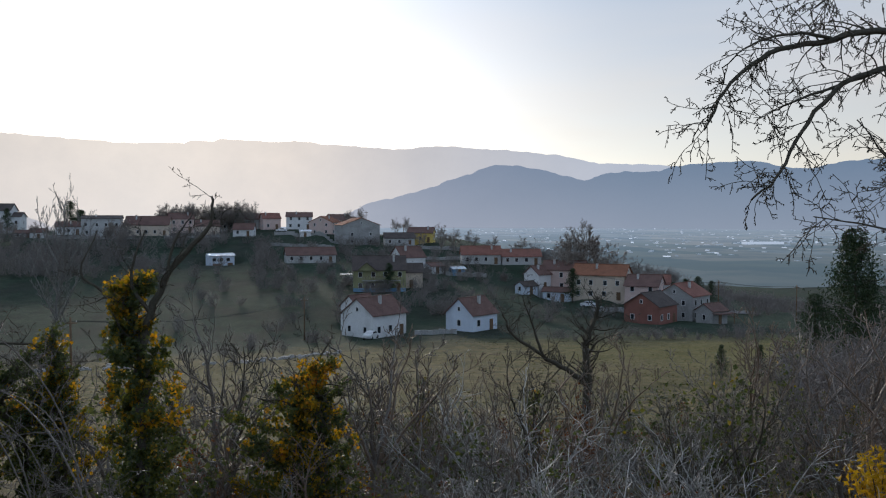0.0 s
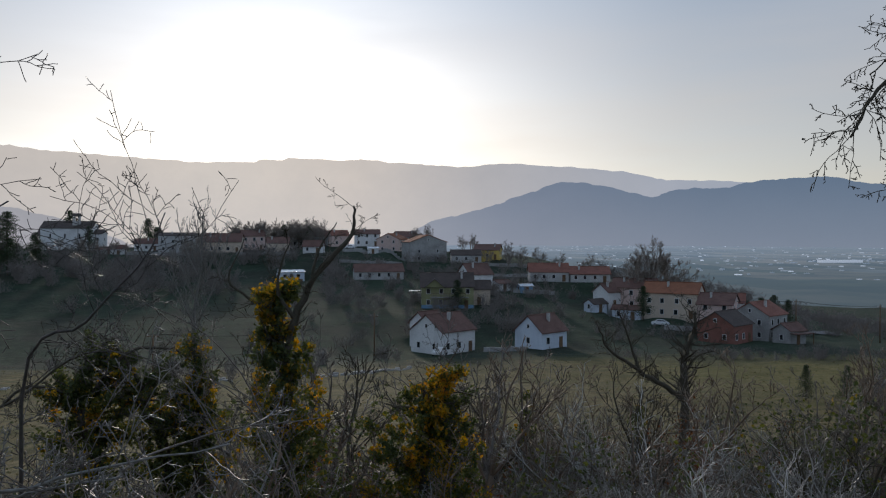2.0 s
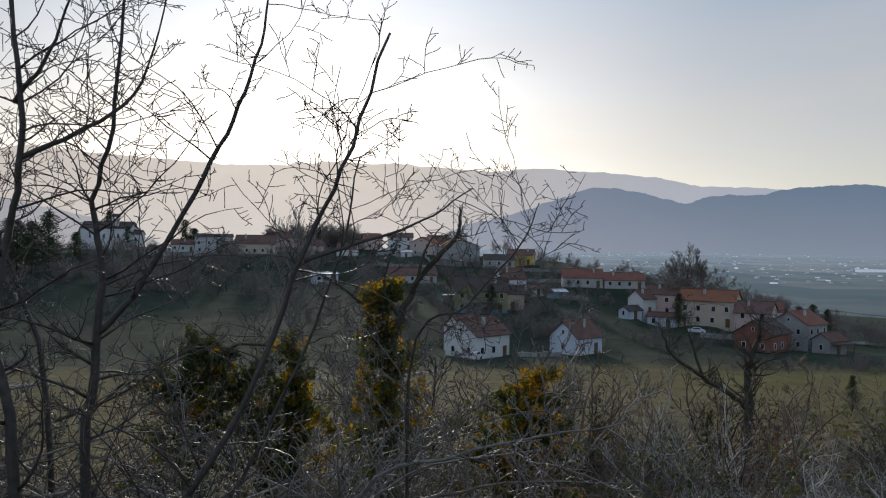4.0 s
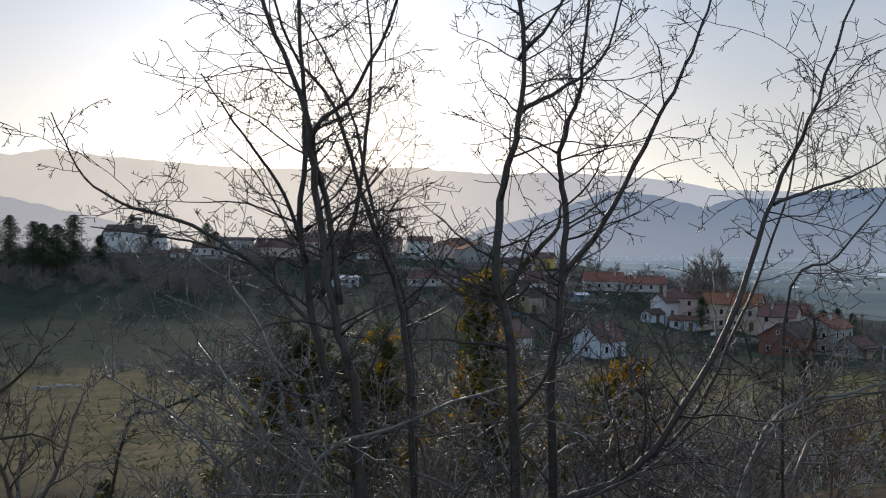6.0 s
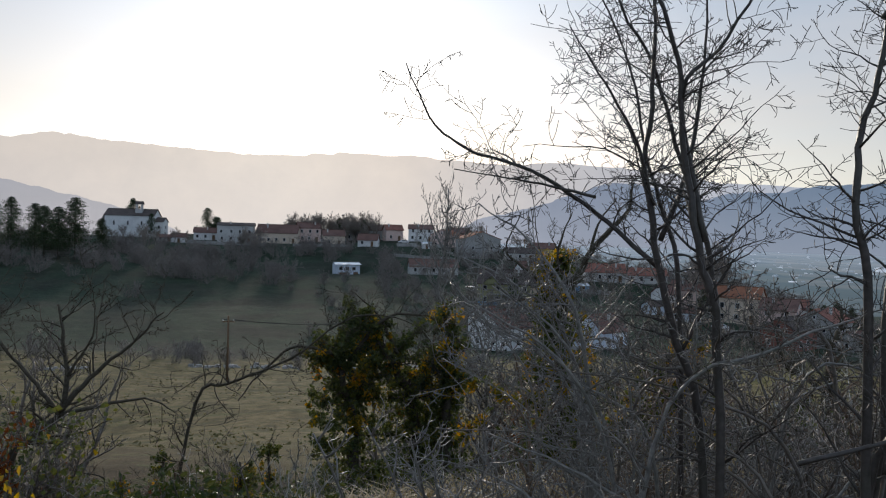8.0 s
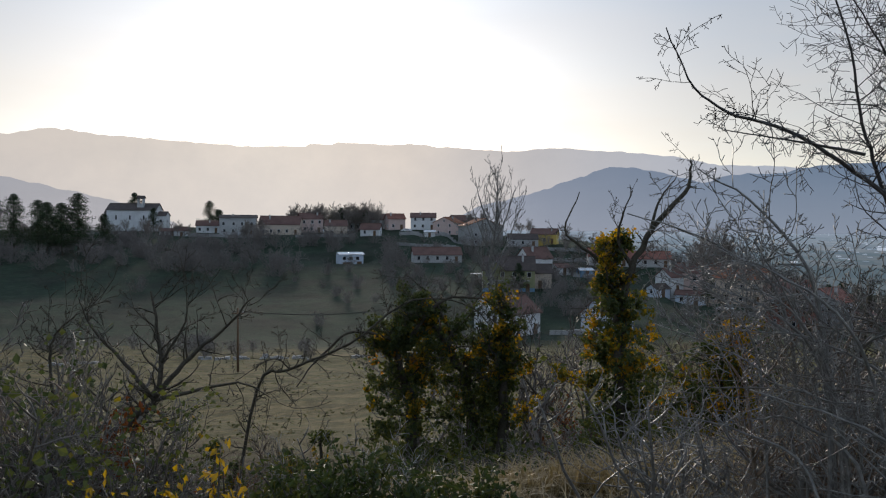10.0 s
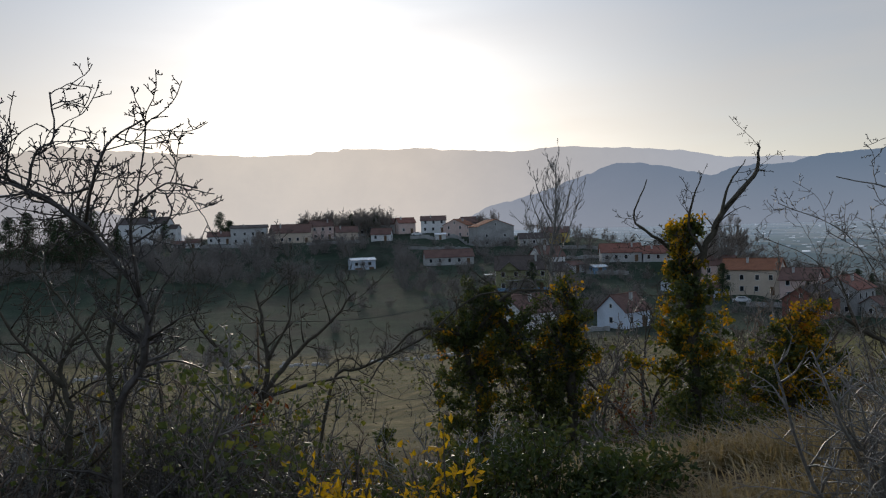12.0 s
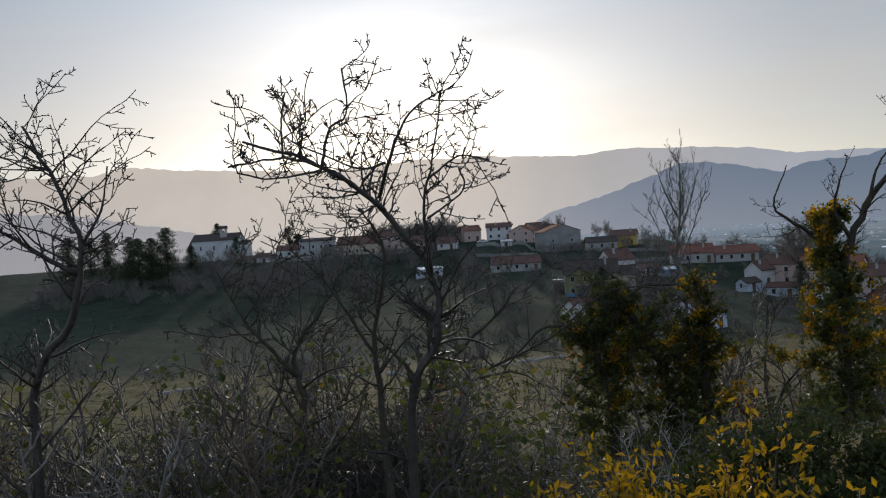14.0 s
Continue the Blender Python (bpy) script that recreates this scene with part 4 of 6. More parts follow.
# ---- trees and shrubs ----
def wood_thing(name, tubes, material, label, category="tree", group="", leaves=None, leaf_part="foliage"):
    root = tagged(new(name), label, category, group)
    for i, (pname, tb) in enumerate(tubes):
        ob = part_of(pname, tb.mesh(pname, M[material]), root)
        if pname != "trunk":
            ob["kind"] = "stuff"
    if leaves:
        for pname, me in leaves:
            part_of(pname, me, root)
    return root


def make_tree(seed, height, material, label, kids=6, level=3, spread=0.8, rise=0.3, r=None, name="bare_tree", trunk=0.3, forks=4, group="bare trees", rmin=0.0016):
    rng = random.Random(seed)
    t1, t2 = Tubes(), Tubes()
    r = r or height * 0.022
    top = Vector((rng.uniform(-0.06, 0.06) * height, rng.uniform(-0.06, 0.06) * height, height * trunk))
    pts = [Vector((0, 0, -0.5)), Vector((0, 0, 0.02 * height)), top * 0.5 + Vector((rng.uniform(-0.02, 0.02) * height, 0, 0)), top]
    t1.add(spline(pts, 7), [r * (1.35 - 0.5 * i / 7) for i in range(8)], 7)
    for k in range(forks):
        an = 2 * math.pi * (k + rng.random() * 0.6) / forks
        lean = rng.uniform(0.35, 0.9) if k else 0.12
        d = Vector((math.cos(an) * lean, math.sin(an) * lean, 1))
        grow(t2, top - Vector((0, 0, rng.random() * 0.08 * height)), d, height * rng.uniform(0.5, 0.72), r * 0.62, level, rng, kids, spread, rise, tips=None, rmin=height * rmin)
    return wood_thing(name, [("trunk", t1), ("crown", t2)], material, label, "tree", group)


def make_shrub(seed, height, stems, material, label, kids=6, level=2, lean=0.5, name="bare_shrub", group="thicket shrubs", leaf=None, leaf_size=0.05, per_tip=2, rise=0.15, spread=0.85, stout=1.0, rmin=0.0016):
    rng = random.Random(seed)
    root = tagged(new(name), label, "shrub", group)
    tb, tips = Tubes(), []
    for k in range(stems):
        an = rng.uniform(0, 2 * math.pi)
        l = rng.uniform(0.05, lean)
        p = Vector((rng.uniform(-0.16, 0.16), rng.uniform(-0.16, 0.16), -0.2)) * height
        st = Tubes()
        rad = height * rng.uniform(0.008, 0.014) * stout
        ln = height * rng.uniform(0.65, 1.05) * 1.2
        d = Vector((math.cos(an) * l, math.sin(an) * l, 1)).normalized()
        n, pts = 8, [p]
        for q in range(n):
            d = (d + rand_dir(rng) * 0.34 + Vector((0, 0, 0.05))).normalized()
            pts.append(pts[-1] + d * ln / n)
        st.add(pts, [rad * (1 - 0.75 * q / n) for q in range(n + 1)], 5)
        part_of("stem", st.mesh("stem", M[material]), root)
        for q in range(kids * 2):
            t = 0.15 + 0.85 * rng.random()
            a = min(int(t * n), n - 1)
            ax = (pts[a + 1] - pts[a]).normalized()
            sd = rand_dir(rng)
            sd = (sd - ax * sd.dot(ax)).normalized()
            grow(tb, pts[a].lerp(pts[a + 1], t * n - a), ax * 0.5 + sd * spread + Vector((0, 0, rise)), height * rng.uniform(0.16, 0.5) * (1.2 - 0.6 * t), rad * 0.42, level - 1, rng, kids, spread, rise, 0.3, 0.5, (4, 3, 3, 3), 0.15, tips, height * rmin)
    tagged(part_of("brushwood", tb.mesh("brushwood", M[material]), root), kind="stuff")
    if leaf:
        cs = [t + rand_dir(rng) * rng.uniform(0, leaf_size * 3) for t in tips for _ in range(per_tip)]
        tagged(part_of("foliage", leaf_mesh("foliage", cs, leaf_size, M[leaf], rng), root), kind="stuff")
    return root


def put(ob, x, y, turn=0.0, size=1.0, sink=0.0, tall=1.0):
    m = pose(x, y, land(x, y) - sink, 0, 0, turn) @ Matrix.Diagonal((size, size, size * tall, 1))
    c = copy_thing(ob, m)
    c.matrix_basis = m
    return c


def settle(ob, x, y, turn=0.0, size=1.0, tall=1.0):
    ob.matrix_basis = pose(x, y, land(x, y), 0, 0, turn) @ Matrix.Diagonal((size, size, size * tall, 1))
    return ob


def conifer(seed, height, width, label, name="conifer", material="needle", bare=0.12, layers=16, power=0.8, low=0.55):
    rng = random.Random(seed)
    tr = Tubes()
    tr.add([Vector((0, 0, -0.5)), Vector((0, 0, height * 0.5)), Vector((0, 0, height))], [height * 0.018, height * 0.011, 0.01], 6)
    br, cs = Tubes(), []
    for i in range(layers):
        t = bare + (1 - bare) * i / layers
        reach = width * (1 - t) ** power * rng.uniform(low, 1.15)
        for k in range(8):
            an = rng.uniform(0, 6.283)
            rl = reach * rng.uniform(0.7, 1.1)
            p0 = Vector((0, 0, t * height))
            p1 = p0 + Vector((math.cos(an) * rl, math.sin(an) * rl, rng.uniform(-0.12, 0.1) * rl))
            br.add([p0, p0.lerp(p1, 0.5) + Vector((0, 0, -0.05 * rl)), p1], [height * 0.003, height * 0.002, height * 0.001], 3)
            for _ in range(64):
                s = rng.random() ** 0.6
                cs.append(p0.lerp(p1, s) + rand_dir(rng) * width * 0.12)
    root = tagged(new(name), label, "tree", "conifers")
    part_of("trunk", tr.mesh("trunk", M["bark_old"]), root)
    tagged(part_of("bough_work", br.mesh("bough_work", M["bark_old"]), root), kind="stuff")
    part_of("foliage", leaf_mesh("foliage", cs, height * 0.026, M[material], rng, 0.2, 0.3), root)
    return root


def ivy_leaves(rng, path, widths, count, size, material, name="ivy", low=0.0):
    """Ivy round a stem: leaves in small lumps about a line, densest where it is widest."""
    pts = spline(path, 24)
    wide = max(widths)
    lumps, cs = [], []
    lens = [(b - a).length for a, b in zip(pts, pts[1:])]
    while len(lumps) < int(count / 26) + 5:
        i = rng.choices(range(24), lens)[0]
        t = (i + rng.random()) / 24
        w = np.interp(t, np.linspace(0, 1, len(widths)), widths)
        if t < low or rng.random() > 0.12 + 0.88 * (w / wide) ** 1.6:
            continue
        dv = rand_dir(rng)
        dv.z *= 0.6
        lumps.append((pts[i].lerp(pts[i + 1], t * 24 - i) + dv * w * rng.random() ** 0.5, rng.uniform(0.05, 0.13)))
    for _ in range(count):
        c, s = rng.choice(lumps)
        cs.append(c + rand_dir(rng) * s * rng.random() ** 0.5)
    return leaf_mesh(name, cs, size, M[material], rng)


def ivy_shoots(rng, path, widths, count):
    """Short side shoots that stand out of the ivy, each a line for a branch and its leaves."""
    pts = spline(path, 24)
    out = []
    for _ in range(count):
        t = 0.12 + 0.86 * rng.random()
        i = min(int(t * 24), 23)
        w = float(np.interp(t, np.linspace(0, 1, len(widths)), widths))
        an = rng.uniform(0, 6.283)
        d = Vector((math.cos(an), math.sin(an), rng.uniform(0.1, 1.1))).normalized() * w * rng.uniform(0.9, 1.9)
        p = pts[i]
        out.append([p, p + d * 0.55 + Vector((0, 0, -0.06 * w)), p + d])
    return out


def limb_tree(name, stems, seed, material, label, twig=(5, 0.42), level=2, group="", category="tree", sides=6, leaves=None, twig_r=0.34, rise=0.14, rmin=0.0011, parts=("stem", "twig_work"), start=0.1, size=1.0, ratio=0.36):
    """A small tree from its main stems (control points and base radius), with twigs grown from them."""
    rng = random.Random(seed)
    root = tagged(new(name), label, category, group)
    tw = Tubes()
    for ctrl, rad in stems:
        rad *= size
        n = 4 * len(ctrl)
        pts = spline(ctrl, n)
        pts = [p + rand_dir(rng) * rad * 0.35 for p in pts]
        radii = [max(rmin * 1.6, rad * (1 - 0.78 * i / n)) for i in range(n + 1)]
        tb = Tubes()
        tb.add(pts, radii, sides)
        part_of(parts[0], tb.mesh(parts[0], M[material]), root)
        total = sum((b - a).length for a, b in zip(pts, pts[1:]))
        for k in range(int(twig[0] * total / 0.3)):
            t = start + (1 - start) * rng.random()
            i = min(int(t * n), n - 1)
            p = pts[i].lerp(pts[i + 1], t * n - i)
            ax = (pts[i + 1] - pts[i]).normalized()
            sd = rand_dir(rng)
            sd = (sd - ax * sd.dot(ax)).normalized()
            d = ax * 0.4 + sd * 0.85 + Vector((0, 0, rise))
            grow(tw, p, d, twig[1] * rng.uniform(0.3, 1.25), max(rmin * 1.4, radii[i] * twig_r), level, rng, 5, 0.95, rise, 0.26, ratio, (4, 3, 3, 3), 0.1, None, rmin)
    tagged(part_of(parts[1], tw.mesh(parts[1], M[material]), root), kind="stuff")
    for pname, me in leaves or []:
        tagged(part_of(pname, me, root), kind="stuff")
    return root


def down(p, depth=0.6):
    """A stem's foot under its first point."""
    x, y, z = p
    return (x + 0.04, y, land(x, y) - 0.1)


# the bare plum thicket that the camera passes close by
PLUM = "bare wild plum with dark spurred twigs beside the path"
def plum(seed, *stems):
    full = []
    for ctrl, rad, rooted in stems:
        full.append((([down(ctrl[0])] if rooted else []) + list(ctrl), rad))
    limb_tree("wild_plum", full, seed, "twig_dark", PLUM, twig=(3.9, 0.34), group="wild plums", size=0.62, rmin=0.0010, twig_r=0.40, rise=0.06, ratio=0.46)


plum(21,
     ([(-2.91, 2.0, 0.76), (-2.97, 2.0, 1.05), (-3.02, 2.02, 1.34), (-3.05, 2.0, 1.56), (-3.13, 1.98, 1.78), (-3.25, 1.95, 2.1)], 0.024, True),
     ([(-2.96, 2.0, 1.10), (-3.0, 2.05, 1.36), (-3.03, 2.0, 1.52), (-2.93, 2.0, 1.63), (-2.83, 1.95, 1.85), (-2.8, 1.9, 2.15)], 0.015, False))
plum(22,
     ([(-2.54, 1.92, 0.86), (-2.58, 1.92, 1.17), (-2.57, 1.94, 1.40), (-2.53, 1.92, 1.58), (-2.54, 1.90, 1.87), (-2.6, 1.9, 2.25)], 0.024, True),
     ([(-2.53, 1.92, 1.58), (-2.42, 1.95, 1.64), (-2.30, 1.98, 1.75), (-2.24, 2.0, 1.98)], 0.011, False),
     ([(-2.54, 1.91, 1.70), (-2.46, 1.88, 1.80), (-2.38, 1.85, 2.0)], 0.010, False))
plum(23,
     ([(-2.42, 2.02, 0.83), (-2.40, 2.02, 1.11), (-2.39, 2.02, 1.34), (-2.41, 2.02, 1.48), (-2.36, 2.0, 1.68), (-2.34, 2.0, 2.0)], 0.022, True),
     ([(-2.40, 2.02, 1.18), (-2.30, 2.02, 1.30), (-2.17, 2.03, 1.54), (-2.09, 2.02, 1.70), (-2.03, 2.0, 1.87), (-2.0, 2.0, 2.05)], 0.014, False))
plum(24,
     ([(-2.48, 1.98, 0.48), (-2.29, 1.90, 0.68), (-2.20, 1.85, 0.79), (-2.03, 1.85, 1.08), (-1.92, 1.86, 1.38), (-1.83, 1.85, 1.58), (-1.74, 1.83, 1.86)], 0.021, True),
     ([(-2.44, 2.0, 0.50), (-2.26, 1.98, 0.66), (-2.09, 1.95, 0.81), (-1.97, 1.95, 1.04), (-1.84, 1.95, 1.37), (-1.80, 1.95, 1.60)], 0.014, True),
     ([(-1.92, 1.86, 1.36), (-1.80, 1.88, 1.40), (-1.66, 1.9, 1.45), (-1.54, 1.9, 1.53)], 0.009, False),
     ([(-2.79, 1.8, 0.56), (-2.51, 1.8, 0.63), (-2.25, 1.8, 0.74), (-2.0, 1.82, 0.92)], 0.012, False),
     ([(-1.65, 2.30, 1.02), (-1.49, 2.30, 1.23), (-1.34, 2.30, 1.40), (-1.29, 2.30, 1.52)], 0.010, True))
plum(25,
     ([(-2.89, 2.15, 0.54), (-2.99, 2.15, 0.87), (-3.05, 2.15, 1.13), (-3.07, 2.17, 1.33), (-3.06, 2.15, 1.59), (-3.08, 2.12, 1.85), (-3.1, 2.1, 2.2)], 0.024, True),
     ([(-3.02, 2.16, 1.02), (-3.18, 2.25, 1.17), (-3.36, 2.28, 1.29), (-3.55, 2.3, 1.35), (-3.67, 2.3, 1.43), (-3.76, 2.3, 1.60)], 0.013, False),
     ([(-3.22, 2.15, 1.22), (-3.40, 2.2, 1.26), (-3.62, 2.2, 1.29)], 0.008, False),
     ([(-3.05, 2.15, 1.20), (-3.12, 2.13, 1.39), (-3.23, 2.1, 1.55), (-3.32, 2.1, 1.68)], 0.010, False),
     ([(-3.02, 2.17, 1.10), (-2.93, 2.2, 1.32), (-2.90, 2.2, 1.54), (-2.89, 2.2, 1.76), (-2.91, 2.2, 2.0)], 0.014, False))
plum(26,
     ([(-2.76, 2.32, 0.67), (-2.79, 2.35, 1.06), (-2.86, 2.35, 1.26), (-2.93, 2.35, 1.45), (-2.99, 2.35, 1.64), (-3.13, 2.3, 1.83), (-3.2, 2.3, 2.1)], 0.019, True),
     ([(-2.74, 2.70, 0.86), (-2.81, 2.70, 1.19), (-2.88, 2.70, 1.40), (-2.96, 2.68, 1.72), (-3.12, 2.65, 2.02)], 0.018, True))

# arching canes low between the plums
_rng = random.Random(27)
def cane(x, y, z, side, reach, lift):
    return ([(x, y, land(x, y) - 0.1), (x + side * 0.15 * reach, y, z), (x + side * 0.5 * reach, y + _rng.uniform(-0.1, 0.2), z + lift * 0.7), (x + side * reach, y + _rng.uniform(-0.15, 0.3), z + lift)], _rng.uniform(0.006, 0.010))


for _k in range(4):
    _canes = [cane(_rng.uniform(-3.2, -1.5), _rng.uniform(1.95, 3.0), _rng.uniform(0.15, 0.7), _rng.choice((-1, 1)), _rng.uniform(0.4, 1.0), _rng.uniform(0.05, 0.4)) for _ in range(8)]
    limb_tree("wild_plum", _canes, 28 + _k, "twig_grey" if _k % 2 else "twig_mid", "low arching bare plum canes with %s bark" % ("grey" if _k % 2 else "brown"), twig=(2.0, 0.34), group="wild plums", rmin=0.0015, twig_r=0.55)
# canes that fan out to the west of the plums
for _k in range(2):
    _canes = [cane(_rng.uniform(-3.25, -2.9), _rng.uniform(2.1, 2.9), _rng.uniform(0.2, 0.7), -1, _rng.uniform(0.3, 0.62), _rng.uniform(0.2, 0.62)) for _ in range(7)]
    limb_tree("wild_plum", _canes, 228 + _k, "twig_grey", "fan of grey bare plum canes over the bank", twig=(2.0, 0.36), group="wild plums", rmin=0.0015, twig_r=0.55)
_canes = [cane(_rng.uniform(-1.4, -0.9), _rng.uniform(5.5, 6.3), _rng.uniform(-0.4, 0.1), _rng.choice((-1, -1, 1)), _rng.uniform(0.5, 1.2), _rng.uniform(0.5, 1.1)) for _ in range(6)]
limb_tree("wild_plum", _canes, 240, "twig_mid", "brown bare plum bush on the bank behind the others", twig=(1.8, 0.45), group="wild plums", rmin=0.002, twig_r=0.5)

# the low spreading tree at the end of the walk
SPREAD = "low bare tree with crooked spreading limbs"
limb_tree("bare_tree", [
    ([down((-6.51, 3.25, 0.1)), (-6.51, 3.25, 0.09), (-6.38, 3.25, 0.44), (-6.39, 3.25, 0.67), (-6.57, 3.25, 0.94), (-6.79, 3.22, 1.11), (-7.07, 3.2, 1.22)], 0.038),
    ([(-6.55, 3.24, 0.92), (-6.71, 3.2, 1.06), (-6.90, 3.18, 1.14), (-7.12, 3.15, 1.12)], 0.018),
    ([(-6.39, 3.24, 0.67), (-6.40, 3.2, 0.94), (-6.36, 3.18, 1.09), (-6.31, 3.15, 1.35)], 0.014),
    ([(-6.57, 3.2, 0.97), (-6.50, 3.12, 1.15), (-6.42, 3.1, 1.28), (-6.30, 3.1, 1.35)], 0.014),
    ([(-6.78, 3.2, 1.09), (-6.74, 3.2, 1.24), (-6.67, 3.2, 1.30), (-6.68, 3.2, 1.47)], 0.012),
    ([(-6.92, 3.2, 1.15), (-6.92, 3.2, 1.27), (-6.90, 3.2, 1.39)], 0.009),
    ([(-6.38, 3.2, 1.03), (-6.26, 3.2, 1.11), (-6.14, 3.2, 1.09)], 0.009),
    ([(-6.39, 3.2, 0.88), (-6.25, 3.2, 0.98), (-6.26, 3.2, 1.07)], 0.008),
    ([(-6.53, 3.15, 1.10), (-6.62, 3.15, 1.08), (-6.74, 3.15, 1.13), (-6.88, 3.15, 1.20)], 0.010),
    ([(-6.78, 3.2, 1.09), (-6.97, 3.2, 1.07), (-7.10, 3.2, 1.10)], 0.009)], 31, "twig_dark", SPREAD, twig=(5.5, 0.27), group="path trees", size=0.58, rmin=0.0022, twig_r=0.5)
limb_tree("bare_tree", [
    ([down((-6.65, 3.7, 0.1)), (-6.65, 3.7, 0.06), (-6.66, 3.7, 0.41), (-6.59, 3.68, 0.75), (-6.68, 3.7, 0.95)], 0.030),
    ([(-6.66, 3.7, 0.30), (-6.85, 3.72, 0.62), (-7.02, 3.75, 0.80)], 0.015)], 32, "bark_old", "slim bare tree with dark bark among shrubs", twig=(4.2, 0.34), group="path trees", size=0.6, rmin=0.002, twig_r=0.5)
limb_tree("bare_tree", [
    ([down((-7.16, 4.5, -0.4)), (-7.16, 4.5, -0.40), (-7.13, 4.5, -0.01), (-7.15, 4.5, 0.24), (-6.94, 4.5, 0.54)], 0.05),
    ([(-7.14, 4.5, 0.1), (-7.4, 4.5, 0.4), (-7.55, 4.5, 0.7)], 0.025)], 33, "bark_old", "stout short tree with dark mossy bark", twig=(3.8, 0.5), group="path trees", size=0.6, rmin=0.0025, twig_r=0.5)
limb_tree("bare_tree", [
    ([down((-8.12, 3.6, 0.2)), (-8.12, 3.6, 0.2), (-7.93, 3.6, 0.57), (-7.88, 3.6, 0.88), (-8.0, 3.6, 1.21), (-8.09, 3.6, 1.40)], 0.034),
    ([(-7.9, 3.6, 0.75), (-8.2, 3.6, 0.95), (-8.45, 3.6, 1.2)], 0.02),
    ([(-7.89, 3.6, 0.85), (-7.78, 3.6, 1.02), (-7.74, 3.6, 1.2)], 0.012)], 34, "twig_dark", SPREAD, twig=(5.0, 0.42), group="path trees", size=0.7, rmin=0.0022, twig_r=0.5)

# the large tree whose branches hang into view at the start
limb_tree("large_tree", [
    ([(9.6, 8.6, land(9.6, 8.6) - 0.3), (9.6, 8.6, 1.0), (9.4, 8.6, 3.0), (9.2, 8.5, 5.2), (9.3, 8.5, 7.0)], 0.17),
    ([(9.35, 8.5, 3.3), (8.7, 8.5, 3.75), (7.6, 8.5, 3.87), (6.66, 8.5, 3.69), (5.9, 8.5, 3.48), (5.46, 8.5, 3.14), (5.13, 8.5, 2.61)], 0.06),
    ([(9.35, 8.5, 3.4), (8.7, 8.5, 3.82), (7.61, 8.5, 3.43), (6.98, 8.5, 3.20), (6.44, 8.5, 2.64), (6.15, 8.5, 2.10), (5.75, 8.5, 1.79)], 0.05),
    ([(6.9, 8.5, 3.72), (6.3, 8.4, 3.75), (5.7, 8.4, 3.6), (5.3, 8.4, 3.3)], 0.025),
    ([(7.4, 8.5, 3.34), (6.7, 8.6, 3.1), (6.2, 8.6, 2.9), (5.9, 8.6, 2.75)], 0.022),
    ([(9.3, 8.5, 4.6), (8.2, 8.5, 4.9), (7.2, 8.5, 4.5), (6.6, 8.5, 4.1)], 0.05),
    ([(9.5, 8.6, 1.2), (8.7, 8.6, 1.9), (7.9, 8.6, 2.2), (7.3, 8.6, 2.8)], 0.03),
    ([(9.5, 8.6, 0.9), (8.6, 8.6, 1.3), (7.8, 8.6, 1.45), (6.7, 8.6, 1.6)], 0.03)], 35, "bark_old", "large bare tree with long drooping branches", twig=(2.6, 0.7), group="", sides=8, rise=-0.2, rmin=0.005, start=0.25)

# ivy-clad trunks on the bank
def ivy_trunk(seed, path, widths, counts, label, extra=(), gold=0.4, size=0.055, rad=0.11, shoots=16):
    rng = random.Random(seed)
    x, y, _ = path[0]
    foot = (x, y, land(x, y) - 0.2)
    full = [foot] + list(path)
    widths = [w * 1.05 for w in widths]
    counts = int(counts * 2.5)
    gold *= 0.5
    c1 = int(counts * (1 - gold))
    # painted sun glow: gold leaves only in the upper, outer ivy
    leaves = [("ivy", ivy_leaves(rng, full, widths, c1, size, "ivy")), ("ivy", ivy_leaves(rng, full, [w * 1.2 for w in widths], counts - c1, size, "ivy_sun_gold", low=0.4))]
    stems = [(full, rad)] + [(list(c), r) for c, r in extra]
    per = max(40, counts // 45)
    for q in ivy_shoots(rng, full, widths, shoots):
        stems.append((q, 0.012))
        leaves.append(("ivy_spray", ivy_leaves(rng, q, [0.05, 0.10, 0.09], per, size, "ivy_sun_gold" if rng.random() < gold * 2.2 else "ivy", "ivy_spray", 0.2)))
    return limb_tree("ivy_clad_tree", stems, seed, "bark_old", label, twig=(0.9, 0.6), group="ivy-clad trees", leaves=leaves, start=0.35, rmin=0.003)


IVY = "old trunk wrapped in green ivy, sun glow painted gold on its leaves"
ivy_trunk(41, [(-1.30, 10.4, -2.1), (-1.24, 10.4, -0.45), (-1.36, 10.4, 0.30), (-1.28, 10.4, 0.86)], [0.55, 0.55, 0.5, 0.36, 0.26, 0.13], 5200, IVY,
          [([(-1.30, 10.4, -0.3), (-1.14, 10.3, 0.44), (-0.81, 10.2, 1.08), (-0.42, 10.2, 1.51), (-0.40, 10.2, 1.87)], 0.06),
           ([(-1.14, 10.3, 0.44), (-1.35, 10.25, 0.89), (-1.17, 10.2, 1.46)], 0.03),
           ([(-0.95, 10.2, 0.85), (-0.85, 10.15, 1.3), (-0.62, 10.1, 1.65)], 0.025),
           ([(-1.28, 10.5, 0.29), (-1.58, 10.6, 0.61), (-1.95, 10.6, 0.92), (-1.77, 10.6, 1.44)], 0.03)], 0.35)
ivy_trunk(42, [(0.62, 11.5, -2.2), (0.66, 11.5, -1.2), (0.62, 11.5, -0.62)], [0.75, 0.75, 0.65, 0.45, 0.25], 4200, IVY, [([(0.75, 11.5, -1.4), (0.85, 11.5, -0.6), (1.15, 11.5, -0.1)], 0.035)], 0.4)
